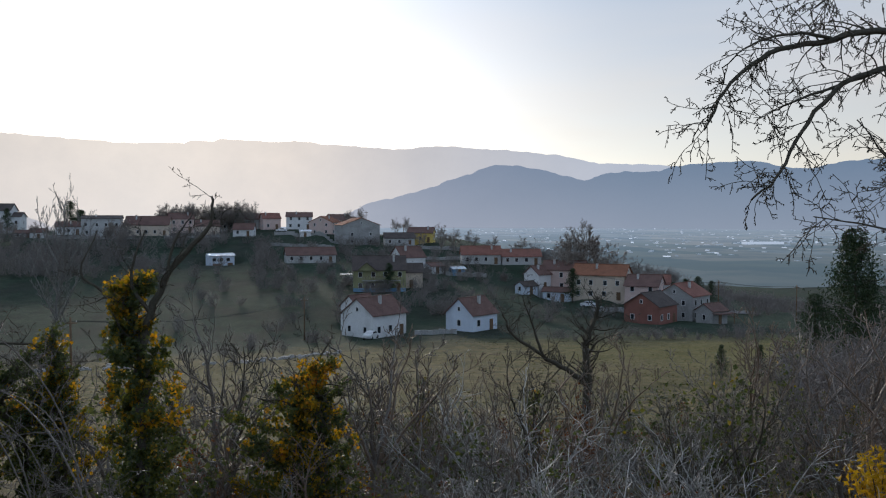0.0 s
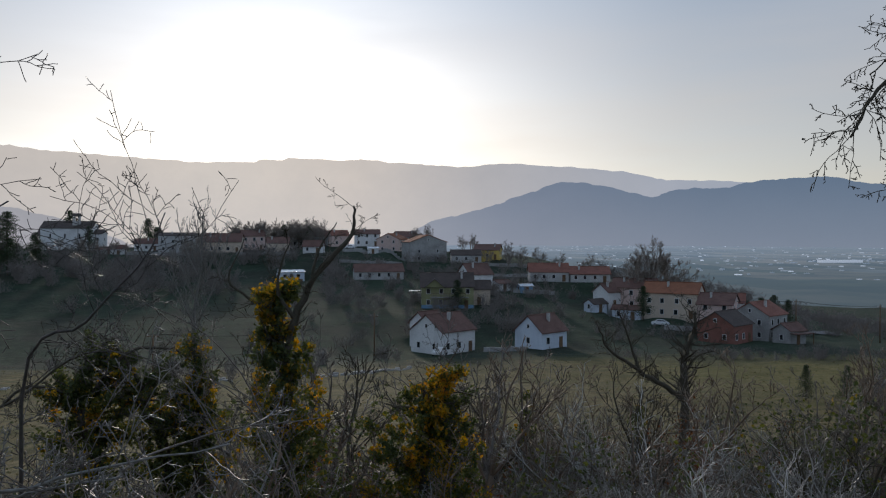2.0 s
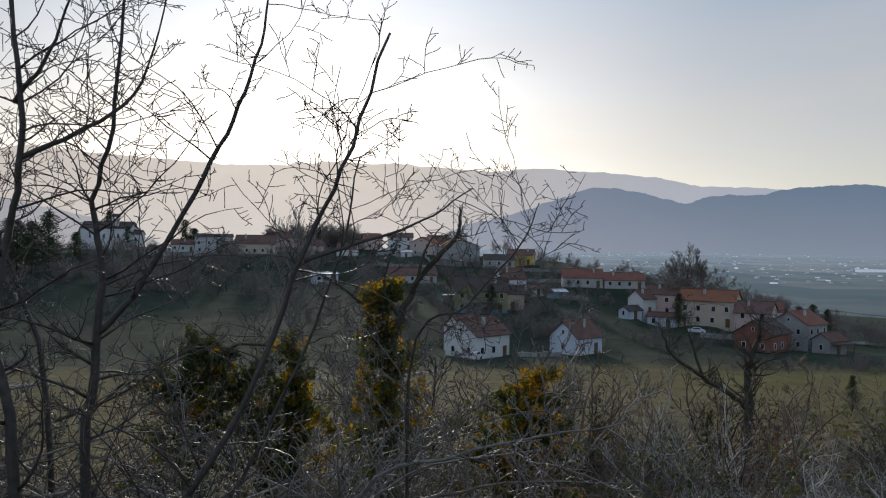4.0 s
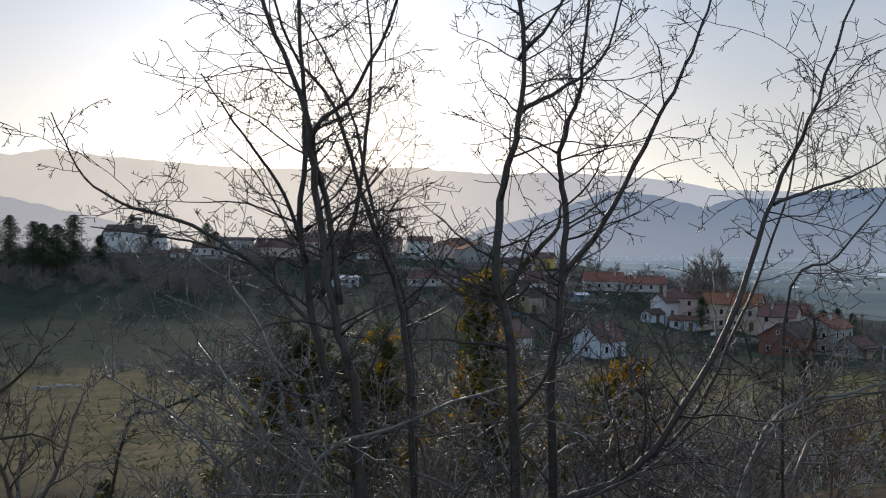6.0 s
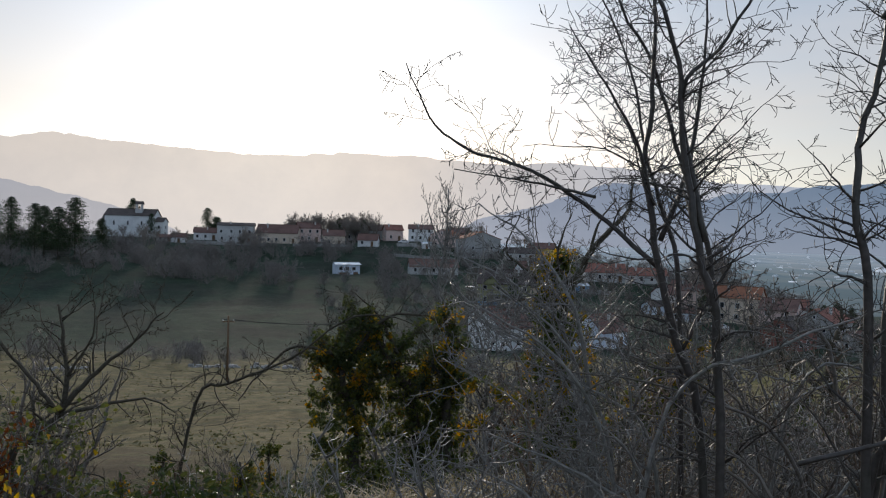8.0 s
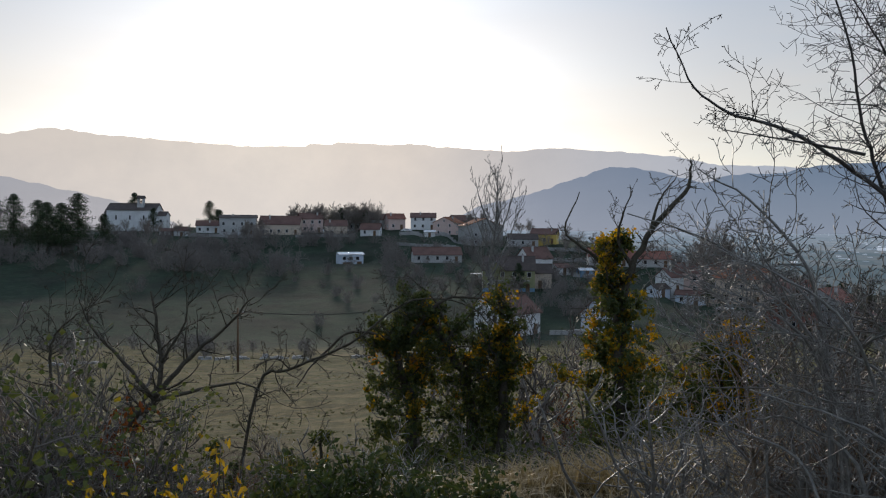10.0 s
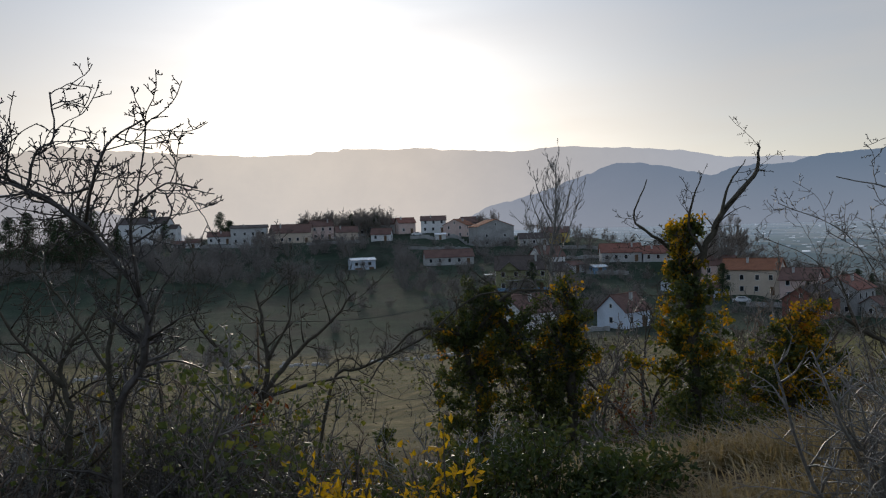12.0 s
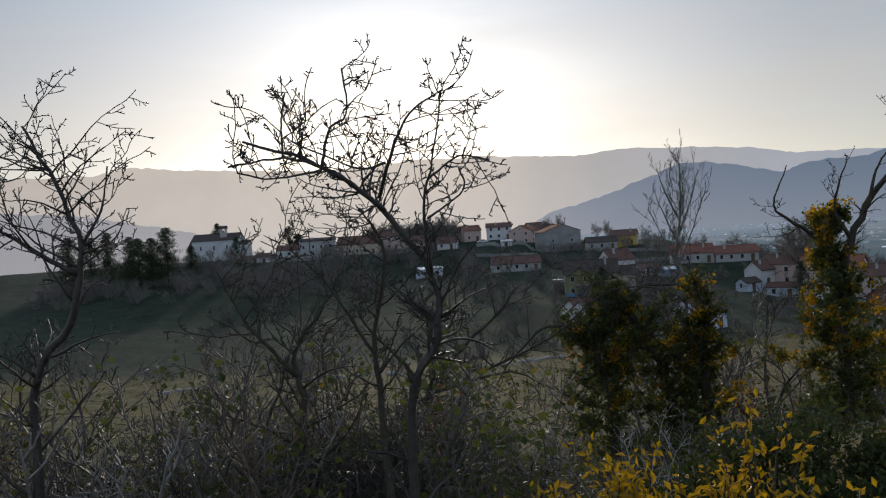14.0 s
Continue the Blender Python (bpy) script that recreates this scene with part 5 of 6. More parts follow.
ivy_trunk(43, [(1.0, 11.5, -1.8), (0.92, 11.5, -1.0), (0.89, 11.5, -0.44)], [0.6, 0.5, 0.3, 0.16], 1500, IVY, (), 0.5)
ivy_trunk(44, [(-2.55, 12.0, -1.6), (-2.55, 12.0, -0.9), (-2.57, 12.0, 0.05)], [0.5, 0.42, 0.32, 0.24, 0.16], 2600, IVY, (), 0.4)
ivy_trunk(45, [(-3.0, 12.2, -1.9), (-3.2, 12.2, -1.1), (-3.6, 12.1, -0.45), (-3.9, 12.1, -0.1)], [0.6, 0.62, 0.5, 0.34, 0.2], 3600, IVY, [([(-3.3, 12.1, -0.7), (-3.6, 12.0, -0.1), (-4.0, 12.0, 0.25)], 0.03)], 0.14, shoots=30)
ivy_trunk(46, [(-3.9, 12.0, -1.9), (-4.1, 12.0, -1.1), (-4.2, 12.0, -0.5)], [0.65, 0.65, 0.55, 0.42, 0.28], 4200, IVY, [([(-4.0, 12.0, -0.8), (-3.5, 12.0, -0.15), (-2.9, 12.0, -0.1), (-2.6, 12.0, -0.3)], 0.035), ([(-4.2, 12.0, -0.7), (-4.8, 12.0, -0.6), (-5.3, 12.0, -1.0), (-5.6, 12.0, -1.4)], 0.03)], 0.10, shoots=30)
for _i, (_x, _y, _h) in enumerate([(-5.4, 14.0, 2.3), (-5.9, 14.2, 2.1), (-6.85, 14.0, 2.0), (-7.2, 14.2, 2.4), (-7.7, 13.5, 2.1), (-6.96, 23.6, 1.3), (3.8, 18.0, 2.9), (6.5, 18.0, 2.4), (13.6, 16.0, 1.8)]):
    _z = land(_x, _y)
    ivy_trunk(50 + _i, [(_x, _y, _z + _h * 0.4), (_x + 0.06, _y, _z + _h)], [0.34, 0.32, 0.28, 0.14], 1000, "ivy-covered stump among bare shrubs", (), 0.2, rad=0.08, shoots=6)

# spreading tree below the path, leaning out of the scrub
limb_tree("bare_tree", [
    ([(-7.0, 7.4, land(-7.0, 7.4) - 0.2), (-6.9, 7.4, -1.05), (-6.71, 7.4, -0.77), (-6.50, 7.4, -0.58), (-6.45, 7.4, -0.14), (-6.51, 7.4, 0.40)], 0.085),
    ([(-6.50, 7.4, -0.58), (-6.23, 7.4, -0.24), (-5.88, 7.4, 0.07), (-5.62, 7.4, 0.35)], 0.045),
    ([(-6.50, 7.4, -0.58), (-6.76, 7.4, -0.24), (-7.03, 7.4, 0.07), (-7.15, 7.4, 0.35)], 0.04),
    ([(-6.50, 7.4, -0.58), (-6.08, 7.4, -0.49), (-5.73, 7.4, -0.44), (-5.48, 7.4, -0.57)], 0.035),
    ([(-6.44, 7.4, -0.24), (-6.23, 7.4, 0.12), (-6.21, 7.4, 0.42)], 0.025),
    ([(-7.41, 7.6, land(-7.41, 7.6) - 0.2), (-7.41, 7.6, -1.1), (-7.46, 7.6, -0.33), (-7.42, 7.6, -0.02), (-7.22, 7.6, 0.18)], 0.04)],
    38, "bark_old", "low spreading bare tree with a leaning mossy trunk", twig=(2.6, 0.62), group="path trees", rmin=0.0026, twig_r=0.5, start=0.3, size=0.6)
limb_tree("bare_tree", [
    ([(-6.6, 11.6, land(-6.6, 11.6) - 0.2), (-6.14, 11.5, -1.43), (-5.65, 11.5, -1.05), (-4.83, 11.5, -0.70), (-3.99, 11.5, -0.10), (-3.17, 11.5, -0.14), (-2.77, 11.5, -0.49)], 0.05),
    ([(-5.65, 11.5, -1.05), (-5.9, 11.5, -0.9), (-6.4, 11.5, -1.2)], 0.025)], 39, "bark_old", "bare arching branch reaching through the ivy", twig=(2.6, 0.55), group="path trees", rmin=0.003, twig_r=0.5, size=0.55)

# slim pale tree behind the ivy
limb_tree("slim_tree", [([(-2.52, 12.6, land(-2.52, 12.6) - 0.2), (-2.55, 12.6, -0.6), (-2.66, 12.6, 0.3), (-2.55, 12.6, 1.1), (-2.54, 12.6, 1.8)], 0.034)] +
          [([(-2.6, 12.6, 0.0 + 0.22 * k), (-2.6 + s * 0.2, 12.6, 0.45 + 0.22 * k), (-2.6 + s * (0.44 - 0.04 * k), 12.6, 1.02 + 0.16 * k)], 0.017) for k, s in enumerate((-1, 1, -1, 1, -1))],
          36, "twig_grey", "slim grey bare tree with upright branches", twig=(3.2, 0.5), rise=0.6, rmin=0.003)

# old forked tree in the field, mid distance
limb_tree("old_fruit_tree", [
    ([(9.6, 22.0, land(9.6, 22.0) - 0.3), (9.61, 22.0, -3.5), (9.52, 22.0, -2.2), (9.8, 22.0, -1.4), (9.9, 22.0, -0.6)], 0.20),
    ([(9.6, 22.0, -3.2), (9.08, 22.0, -2.84), (8.2, 22.0, -2.3), (7.3, 22.0, -1.62), (7.0, 22.0, -1.0)], 0.11),
    ([(8.2, 22.0, -2.3), (7.9, 22.0, -1.4), (7.6, 22.0, -0.6)], 0.06),
    ([(9.55, 22.0, -2.4), (10.0, 22.0, -1.9), (10.7, 22.0, -1.75)], 0.05)], 37, "bark_old", "old crooked fruit tree with a broken trunk", twig=(2.4, 0.95), rmin=0.005, start=0.3, size=0.85)
for _s, _x, _y, _h in ((61, -10.9, 20.0, 5.6), (62, -6.2, 15.0, 2.6), (63, -13.5, 24.0, 5.0), (64, -0.6, 19.0, 5.2), (65, -2.4, 15.5, 4.6)):
    settle(make_tree(_s, 1.0, "twig_mid", "spreading bare fruit tree on the slope", kids=6, level=3, forks=4, trunk=0.22, group="slope trees"), _x, _y, _s * 40, _h)

# ---- thicket of bare shrubs on the bank ----
THICK = [
    make_shrub(71, 1.0, 6, "twig_grey", "tangled grey bare shrub on the bank", kids=5, level=2, lean=1.2, spread=1.0),
    make_shrub(72, 1.0, 7, "twig_mid", "tangled dark bare shrub on the bank", kids=6, level=2, lean=1.4, spread=1.0),
    make_shrub(73, 1.0, 5, "twig_brown", "upright brown bare shrub on the bank", kids=6, level=2, lean=0.6, rise=0.25),
    make_shrub(74, 1.0, 7, "twig_pale", "pale silvery bare shrub on the bank", kids=5, level=2, lean=0.7),
    make_shrub(75, 1.0, 6, "twig_mid", "brown shrub with a few withered red leaves", kids=5, level=2, lean=0.7, leaf="red_leaf", leaf_size=0.03, per_tip=2),
    make_shrub(76, 1.0, 6, "twig_mid", "shrub with dull green leaves on the bank", kids=5, level=2, lean=0.7, leaf="ivy", leaf_size=0.035, per_tip=2),
    make_shrub(79, 1.0, 8, "twig_dark", "dense dark bare shrub with crooked twigs", kids=6, level=2, lean=1.1, spread=1.0),
]
for _i, _s in enumerate(THICK):
    settle(_s, -4.0 + _i * 2.3, 8.6 + 0.3 * _i, 40 * _i, 1.5)
_rng = random.Random(77)
# dense bank in front of the first half of the walk
for _ in range(140):
    _y = 7.0 + 13 * _rng.random() ** 1.2
    _x = -3.2 + (_y + 4) * _rng.uniform(-0.05, 0.95)
    _k = _rng.choices(range(6), (4, 7, 4, 0.8, 2.0, 4.0))[0]
    if 3.2 < _x - 0.25 * (_y - 8) < 6.2 and _y < 15 and _rng.random() < 0.6:
        _k = 3
    _h = _rng.uniform(1.3, 2.1) if _y < 10 else _rng.uniform(1.8, 3.0)
    if _y < 11.4 and _x < 2.2 or _x > 0.43 * _y and _rng.random() < 0.6:
        continue
    put(THICK[_k], _x, _y, _rng.uniform(0, 360), _h, 0.05, _rng.uniform(0.85, 1.1))
# dark undergrowth between the ivy trunks
for _ in range(26):
    _x, _y = _rng.uniform(-3.0, 2.4), _rng.uniform(8.6, 11.2)
    put(THICK[_rng.choice((1, 4, 5, 5))], _x, _y, _rng.uniform(0, 360), _rng.uniform(0.9, 1.4), 0.05)
for _ in range(26):
    _x, _y = _rng.uniform(-5.4, -2.2), _rng.uniform(9.4, 11.6)
    put(THICK[_rng.choice((1, 5, 5, 5))], _x, _y, _rng.uniform(0, 360), _rng.uniform(1.0, 1.7), 0.05)
# small bare trees standing in the thicket
YOUNG = [make_tree(180 + i, 1.0, m, "young bare tree rising from the thicket", kids=5, level=3, forks=3, trunk=0.35, r=0.016, spread=0.8, rise=0.25, group="thicket trees", rmin=0.0018) for i, m in enumerate(("twig_mid", "bark_old", "twig_brown"))]
for _i, (_x, _y, _h) in enumerate([(3.7, 17.5, 4.2), (5.6, 16.5, 3.8), (7.4, 16.0, 3.6)]):
    settle(YOUNG[_i], _x, _y, _i * 70, _h)
for _i, (_x, _y, _h) in enumerate([(1.9, 15.0, 3.6), (4.8, 13.5, 3.0), (11.5, 17.0, 4.2), (13.8, 18.0, 4.6), (9.0, 13.0, 3.0), (10.2, 11.5, 3.2), (-1.6, 13.5, 3.8), (-0.2, 15.5, 4.4), (12.0, 13.0, 3.9), (15.5, 17.5, 5.0), (6.8, 12.0, 2.8), (2.8, 12.8, 2.8), (-3.6, 16.5, 4.0), (13.0, 10.5, 3.6), (9.6, 9.4, 2.9), (-8.8, 5.6, 2.2), (-9.6, 6.4, 2.6), (-8.2, 7.0, 2.3), (-7.6, 5.2, 1.9), (-10.4, 8.0, 2.8), (-9.0, 9.5, 2.7)]):
    put(YOUNG[_i % 3], _x, _y, _i * 47, _h)
for _ in range(44):
    _y = _rng.uniform(12.0, 21.0)
    _x = _y * _rng.uniform(0.12, 0.92)
    if _rng.random() < 0.4:
        put(YOUNG[_rng.randrange(3)], _x, _y, _rng.uniform(0, 360), _rng.uniform(2.6, 4.2))
    else:
        put(THICK[_rng.choice((0, 1, 1, 2, 4, 5))], _x, _y, _rng.uniform(0, 360), _rng.uniform(1.8, 2.9), 0.05)
# lower scrub west of the ivy, with the field showing over it
for _ in range(70):
    _y = 7.0 + 14 * _rng.random()
    _x = -4.5 - (_y + 2) * 0.5 * _rng.random()
    put(THICK[_rng.choices(range(6), (5, 5, 4, 0.3, 1.5, 2.5))[0]], _x, _y, _rng.uniform(0, 360), _rng.uniform(0.9, 1.7), 0.05)
# brush at the feet of the plums
for _ in range(34):
    _x, _y = _rng.uniform(-3.3, -1.2), _rng.uniform(2.6, 3.7)
    put(THICK[_rng.choice((0, 0, 1, 2))], _x, _y, _rng.uniform(0, 360), _rng.uniform(0.7, 1.2), 0.05)
# dark scrub round the trees at the end of the walk
for _ in range(80):
    _x, _y = _rng.uniform(-11.5, -6.2), _rng.uniform(4.0, 9.0)
    put(THICK[_rng.choice((0, 1, 1, 2, 5, 5))], _x, _y, _rng.uniform(0, 360), _rng.uniform(0.9, 1.6), 0.05)

for _ in range(46):
    _x, _y = _rng.uniform(-9.5, -6.0), _rng.uniform(3.9, 7.0)
    put(THICK[_rng.choice((6, 6, 2, 5))], _x, _y, _rng.uniform(0, 360), _rng.uniform(0.8, 1.35), 0.05)

# ---- leafy bushes by the path ----
def leaf_bush(name, x, y, radius, height, count, size, material, label, seed, stems=9, aspect=0.45, droop=0.6):
    rng = random.Random(seed)
    root = tagged(new(name), label, "bush")
    tb, cs = Tubes(), []
    for k in range(stems):
        an = rng.uniform(0, 6.283)
        rr = radius * rng.uniform(0.2, 1.0)
        tip = Vector((math.cos(an) * rr, math.sin(an) * rr, height * rng.uniform(0.6, 1.0)))
        pts = spline([(0, 0, -0.2), tip * 0.5 + Vector((0, 0, 0.12 * height)), tip], 6)
        tb.add(pts, [0.007, 0.006, 0.006, 0.005, 0.004, 0.003, 0.002], 4)
        for _ in range(count // stems):
            t = rng.uniform(0.35, 1.0) * 6
            i = min(int(t), 5)
            cs.append(pts[i].lerp(pts[i + 1], t - i) + rand_dir(rng) * rng.random() * radius * 0.35)
    tagged(part_of("brushwood", tb.mesh("brushwood", M["twig_dark"]), root), kind="stuff")
    tagged(part_of("foliage", leaf_mesh("foliage", cs, size, M[material], rng, droop, aspect), root), kind="stuff")
    root.matrix_basis = pose(x, y, land(x, y))
    return root


YEL = "sapling bush with drooping yellow autumn leaves"
for _i, (_x, _y, _r, _h, _n) in enumerate([(-5.22, 3.1, 0.16, 0.88, 90), (-5.40, 3.1, 0.2, 0.74, 170), (-5.78, 3.2, 0.2, 0.72, 190), (-5.95, 3.0, 0.22, 0.62, 150), (-6.25, 3.1, 0.2, 0.6, 90), (-5.6, 3.4, 0.25, 0.66, 160), (-4.95, 3.0, 0.2, 0.55, 90), (-6.6, 3.3, 0.25, 0.5, 80)]):
    leaf_bush("yellow_bush", _x, _y, _r * 1.25, _h * 0.97, int(_n * 2.3), 0.045, "yellow_leaf", YEL, 80 + _i)
leaf_bush("yellow_bush", 4.55, 5.0, 0.45, 0.95, 900, 0.06, "yellow_leaf", YEL, 90)
for _i, (_x, _y, _r, _h) in enumerate([(-4.9, 3.8, 0.3, 0.6), (-4.62, 3.9, 0.32, 0.62), (-4.35, 3.8, 0.3, 0.5), (-4.7, 3.5, 0.3, 0.42), (-5.1, 4.1, 0.3, 0.5), (-4.1, 4.0, 0.3, 0.42), (-5.35, 3.7, 0.3, 0.4)]):
    leaf_bush("green_bush", _x, _y, _r * 1.15, _h, 1000, 0.04, "green_leaf", "dense dark green leafy bush at the path edge", 100 + _i, 14, 0.5, 0.3)
for _i, (_x, _y, _r, _h, _n) in enumerate([(-6.58, 6.0, 0.45, 1.25, 380), (5.7, 14.0, 0.8, 2.6, 800), (-0.75, 14.0, 0.7, 2.6, 700), (-0.7, 11.2, 0.35, 1.5, 300)]):
    leaf_bush("red_bush", _x, _y, _r, _h, _n, 0.06, "red_leaf", "bush with withered rusty red leaves", 110 + _i, 12, 0.5)

# ---- dry grass on the bank ----
def grass_patch(name, seed, count, area, hgt, label):
    rng = random.Random(seed)
    v, f = [], []
    for _ in range(count):
        x, y = rng.uniform(*area[0]), rng.uniform(*area[1])
        if noise.noise(Vector((x * 1.3, y * 1.3, 2.2))) < -0.22:
            continue
        z = land(x, y) - 0.02
        h = hgt * rng.uniform(0.4, 1.3)
        an = rng.uniform(0, 6.283)
        w = rng.uniform(0.003, 0.006)
        q = rng.uniform(0.2, 1.7)
        bx, by = math.cos(an) * h * q, math.sin(an) * h * q
        sx, sy = -math.sin(an) * w, math.cos(an) * w
        n = len(v)
        v += [(x - sx, y - sy, z), (x + sx, y + sy, z), (x + bx * 0.45 + sx * 0.8, y + by * 0.45 + sy * 0.8, z + h * 0.7), (x + bx * 0.45 - sx * 0.8, y + by * 0.45 - sy * 0.8, z + h * 0.7), (x + bx, y + by, z + h * 0.82)]
        f += [(n, n + 1, n + 2, n + 3), (n + 3, n + 2, n + 4)]
    tagged(new(name, mesh_from(name, v, f, M["dry_grass"])), label, "grass", kind="stuff")


grass_patch("dry_grass", 120, 22000, ((-4.6, -1.3), (3.3, 6.0)), 0.24, "long bleached dry grass on the bank")
grass_patch("path_grass", 121, 9000, ((-10, 6), (-2.0, 4.2)), 0.10, "short dry grass beside the path")
grass_patch("bank_grass", 122, 14000, ((-14, 16), (6.0, 17.0)), 0.3, "tall withered grass between the shrubs")

def field_tufts():
    """Coarse grass clumps over the fields below."""
    rng = random.Random(123)
    v, f = [], []
    for _ in range(12000):
        y = 30 + 112 * rng.random() ** 0.9
        x = y * rng.uniform(-0.6, 1.0)
        if noise.noise(Vector((x * 0.12, y * 0.12, 7.0))) < -0.05:
            continue
        z = land(x, y) - 0.03
        for _b in range(3):
            h, w = rng.uniform(0.04, 0.14), rng.uniform(0.05, 0.16)
            an = rng.uniform(0, 6.283)
            sx, sy = math.cos(an) * w, math.sin(an) * w
            n = len(v)
            v += [(x - sx, y - sy, z), (x + sx, y + sy, z), (x - sy * 2 + rng.uniform(-0.1, 0.1), y + sx * 2, z + h)]
            f.append((n, n + 1, n + 2))
    tagged(new("field_grass", mesh_from("field_grass", v, f, M["field_grass"])), "rough tufts of dry and green field grass", "grass", kind="stuff")


field_tufts()

# ---- conifers ----
settle(conifer(130, 13.2, 7.4, "dark green fir beside bare scrub", power=0.9, low=0.65, layers=20), 51.0, 60.0)
for _x, _y, _h, _w in ((47.0, 60, 8.0, 4.0), (54.0, 62, 9.5, 4.4), (49.0, 56, 6.0, 3.4), (44.5, 64, 3.2, 1.5), (40.0, 63, 3.0, 1.3)):
    settle(conifer(int(_x * 7), _h, _w, "dark green fir beside bare scrub", layers=12, power=0.9), _x, _y)
PINE = conifer(140, 1.0, 0.40, "dark pine at the edge of the village", bare=0.22, layers=13, power=0.62, low=0.35)
settle(PINE, -110.8, 262.0, 0, 19)
for _x, _y, _h in ((-101, 262, 18), (-96, 260, 19), (-91.8, 262, 18.5), (-106, 268, 16), (-117, 264, 17), (-123, 262, 18), (-88, 275, 13), (-99, 352, 15), (-67, 344, 13), (-64, 346, 12), (-62, 340, 9), (-13, 345, 11), (-86, 330, 9), (78, 188, 8.5), (112, 200, 7), (117, 202, 8), (122, 204, 8), (128, 207, 7), (33.5, 196, 7), (-3, 343, 9)):
    put(PINE, _x, _y, _x * 13, _h * 1.12, 0.0, 0.86 + 0.1 * math.sin(_x))

# ---- bare trees of the village and the slopes ----
OAKS = [make_tree(150 + i, 1.0, "oak_twig", "bare broad tree with fine brown twigs", kids=7, level=3, forks=6, trunk=0.22, r=0.02, spread=0.85, group="far bare trees", rmin=0.0026) for i in range(3)]
SCRUB = [make_shrub(160 + i, 1.0, 8, "far_twig", "brown leafless scrub on the slope", kids=5, level=2, lean=0.9, group="far scrub", rmin=0.0045, stout=1.1) for i in range(2)]
settle(OAKS[0], 86.8, 206, 0, 19)
settle(OAKS[1], 94, 208, 0, 14)
settle(OAKS[2], 40, 335, 0, 10)
settle(SCRUB[0], -60, 210, 0, 5)
settle(SCRUB[1], -40, 240, 0, 5)
for _x, _y, _h in ((23, 348, 9), (45, 332, 10), (57, 318, 8), (62, 322, 8), (88.5, 208, 18), (84.5, 204, 16), (60, 282, 8), (66, 280, 10), (72, 282, 9), (78, 280, 9), (84, 276, 8), (90, 262, 9)):
    put(OAKS[_rng.randrange(3)], _x, _y, _rng.uniform(0, 360), _h)
for _ in range(46):
    put(OAKS[_rng.randrange(3)], _rng.uniform(-34, 3), _rng.uniform(336, 356), _rng.uniform(0, 360), _rng.uniform(8, 13))
for _ in range(26):
    put(OAKS[_rng.randrange(3)], _rng.uniform(-130, -40), _rng.uniform(296, 318), _rng.uniform(0, 360), _rng.uniform(5, 8.5))


def far_scrub(name, places, label):
    """Leafless scrub on the far slopes, too thick and too far to tell one bush from the next."""
    vs, fs, n = [], [], 0
    base = []
    for sh in SCRUB:
        cs, fc, m0 = [], [], 0
        for ch in sh.children:
            me = ch.data
            co = np.empty(len(me.vertices) * 3)
            me.vertices.foreach_get("co", co)
            cs.append(co.reshape(-1, 3))
            fc += [tuple(q + m0 for q in p.vertices) for p in me.polygons]
            m0 += len(me.vertices)
        base.append((np.concatenate(cs), fc))
    for k, (x, y, h) in enumerate(places):
        co, fc = base[k % 2]
        an = k * 1.7
        r = np.array([[math.cos(an), -math.sin(an), 0], [math.sin(an), math.cos(an), 0], [0, 0, 1]])
        vs.append(co @ r.T * h + np.array([x, y, land(x, y)]))
        fs += [tuple(q + n for q in f) for f in fc]
        n += len(co)
    tagged(new(name, mesh_from(name, np.concatenate(vs).tolist(), fs, M["far_twig"])), label, "scrub", kind="stuff")


_U = _rng.uniform
far_scrub("slope_scrub", [p for p in [(_U(-130, 8), _U(232, 308), _U(4.0, 8.0)) for _ in range(190)] if not (-24 < p[0] < 4 and 228 < p[1] < 290)], "belt of leafless brown scrub below the village")
far_scrub("village_scrub", [(_rng.triangular(-26, 84, 46), _U(160, 304), _U(1.8, 4.8)) for _ in range(230)], "leafless scrub between the village houses")
far_scrub("hedge_scrub", [(_U(52, 150), _U(126, 136), _U(1.4, 2.8)) for _ in range(45)], "dark hedge of leafless scrub across the field")
far_scrub("meadow_scrub", [(_U(-0.55, 0.12) * _y, _y, _U(1.6, 3.2)) for _y in [_U(112, 150) for _ in range(36)]], "low scrub along the meadow edge")
far_scrub("bank_scrub", [(_U(0.74, 1.1) * _y, _y, _U(2.2, 4.2)) for _y in [_U(24, 58) for _ in range(30)]], "leafless scrub at the edge of the field")
far_scrub("crest_woods", [(_U(0.36, 1.15) * _y, _y, _U(5, 9)) for _y in [_U(300, 430) for _ in range(110)]], "thin leafless woods where the slope drops to the plain")
far_scrub("hamlet_scrub", [(_U(104, 230), _U(180, 320), _U(3.0, 6.5)) for _ in range(110)], "scrub and thin woods below the hamlet")

# ---- small things of the fields ----
def stone_bank():
    rng = random.Random(170)
    v, f = [], []
    for _ in range(330):
        t = rng.random()
        if noise.noise(Vector((t * 9.0, 3.3, 0))) < -0.02:
            continue
        x = -46 + 60 * t
        y = 104 + 6 * math.sin(t * 5) + 26 * t * t + rng.gauss(0, 0.8)
        s = rng.uniform(0.15, 0.55)
        box_geo(v, f, (x, y, land(x, y) - 0.15), (s * 1.5, s, s * 0.9), rng.uniform(0.55, 0.9))
    tagged(new("stone_bank", mesh_from("stone_bank", v, f, M["stone"])), "low line of pale field stones across the meadow", "stones", kind="stuff")


stone_bank()


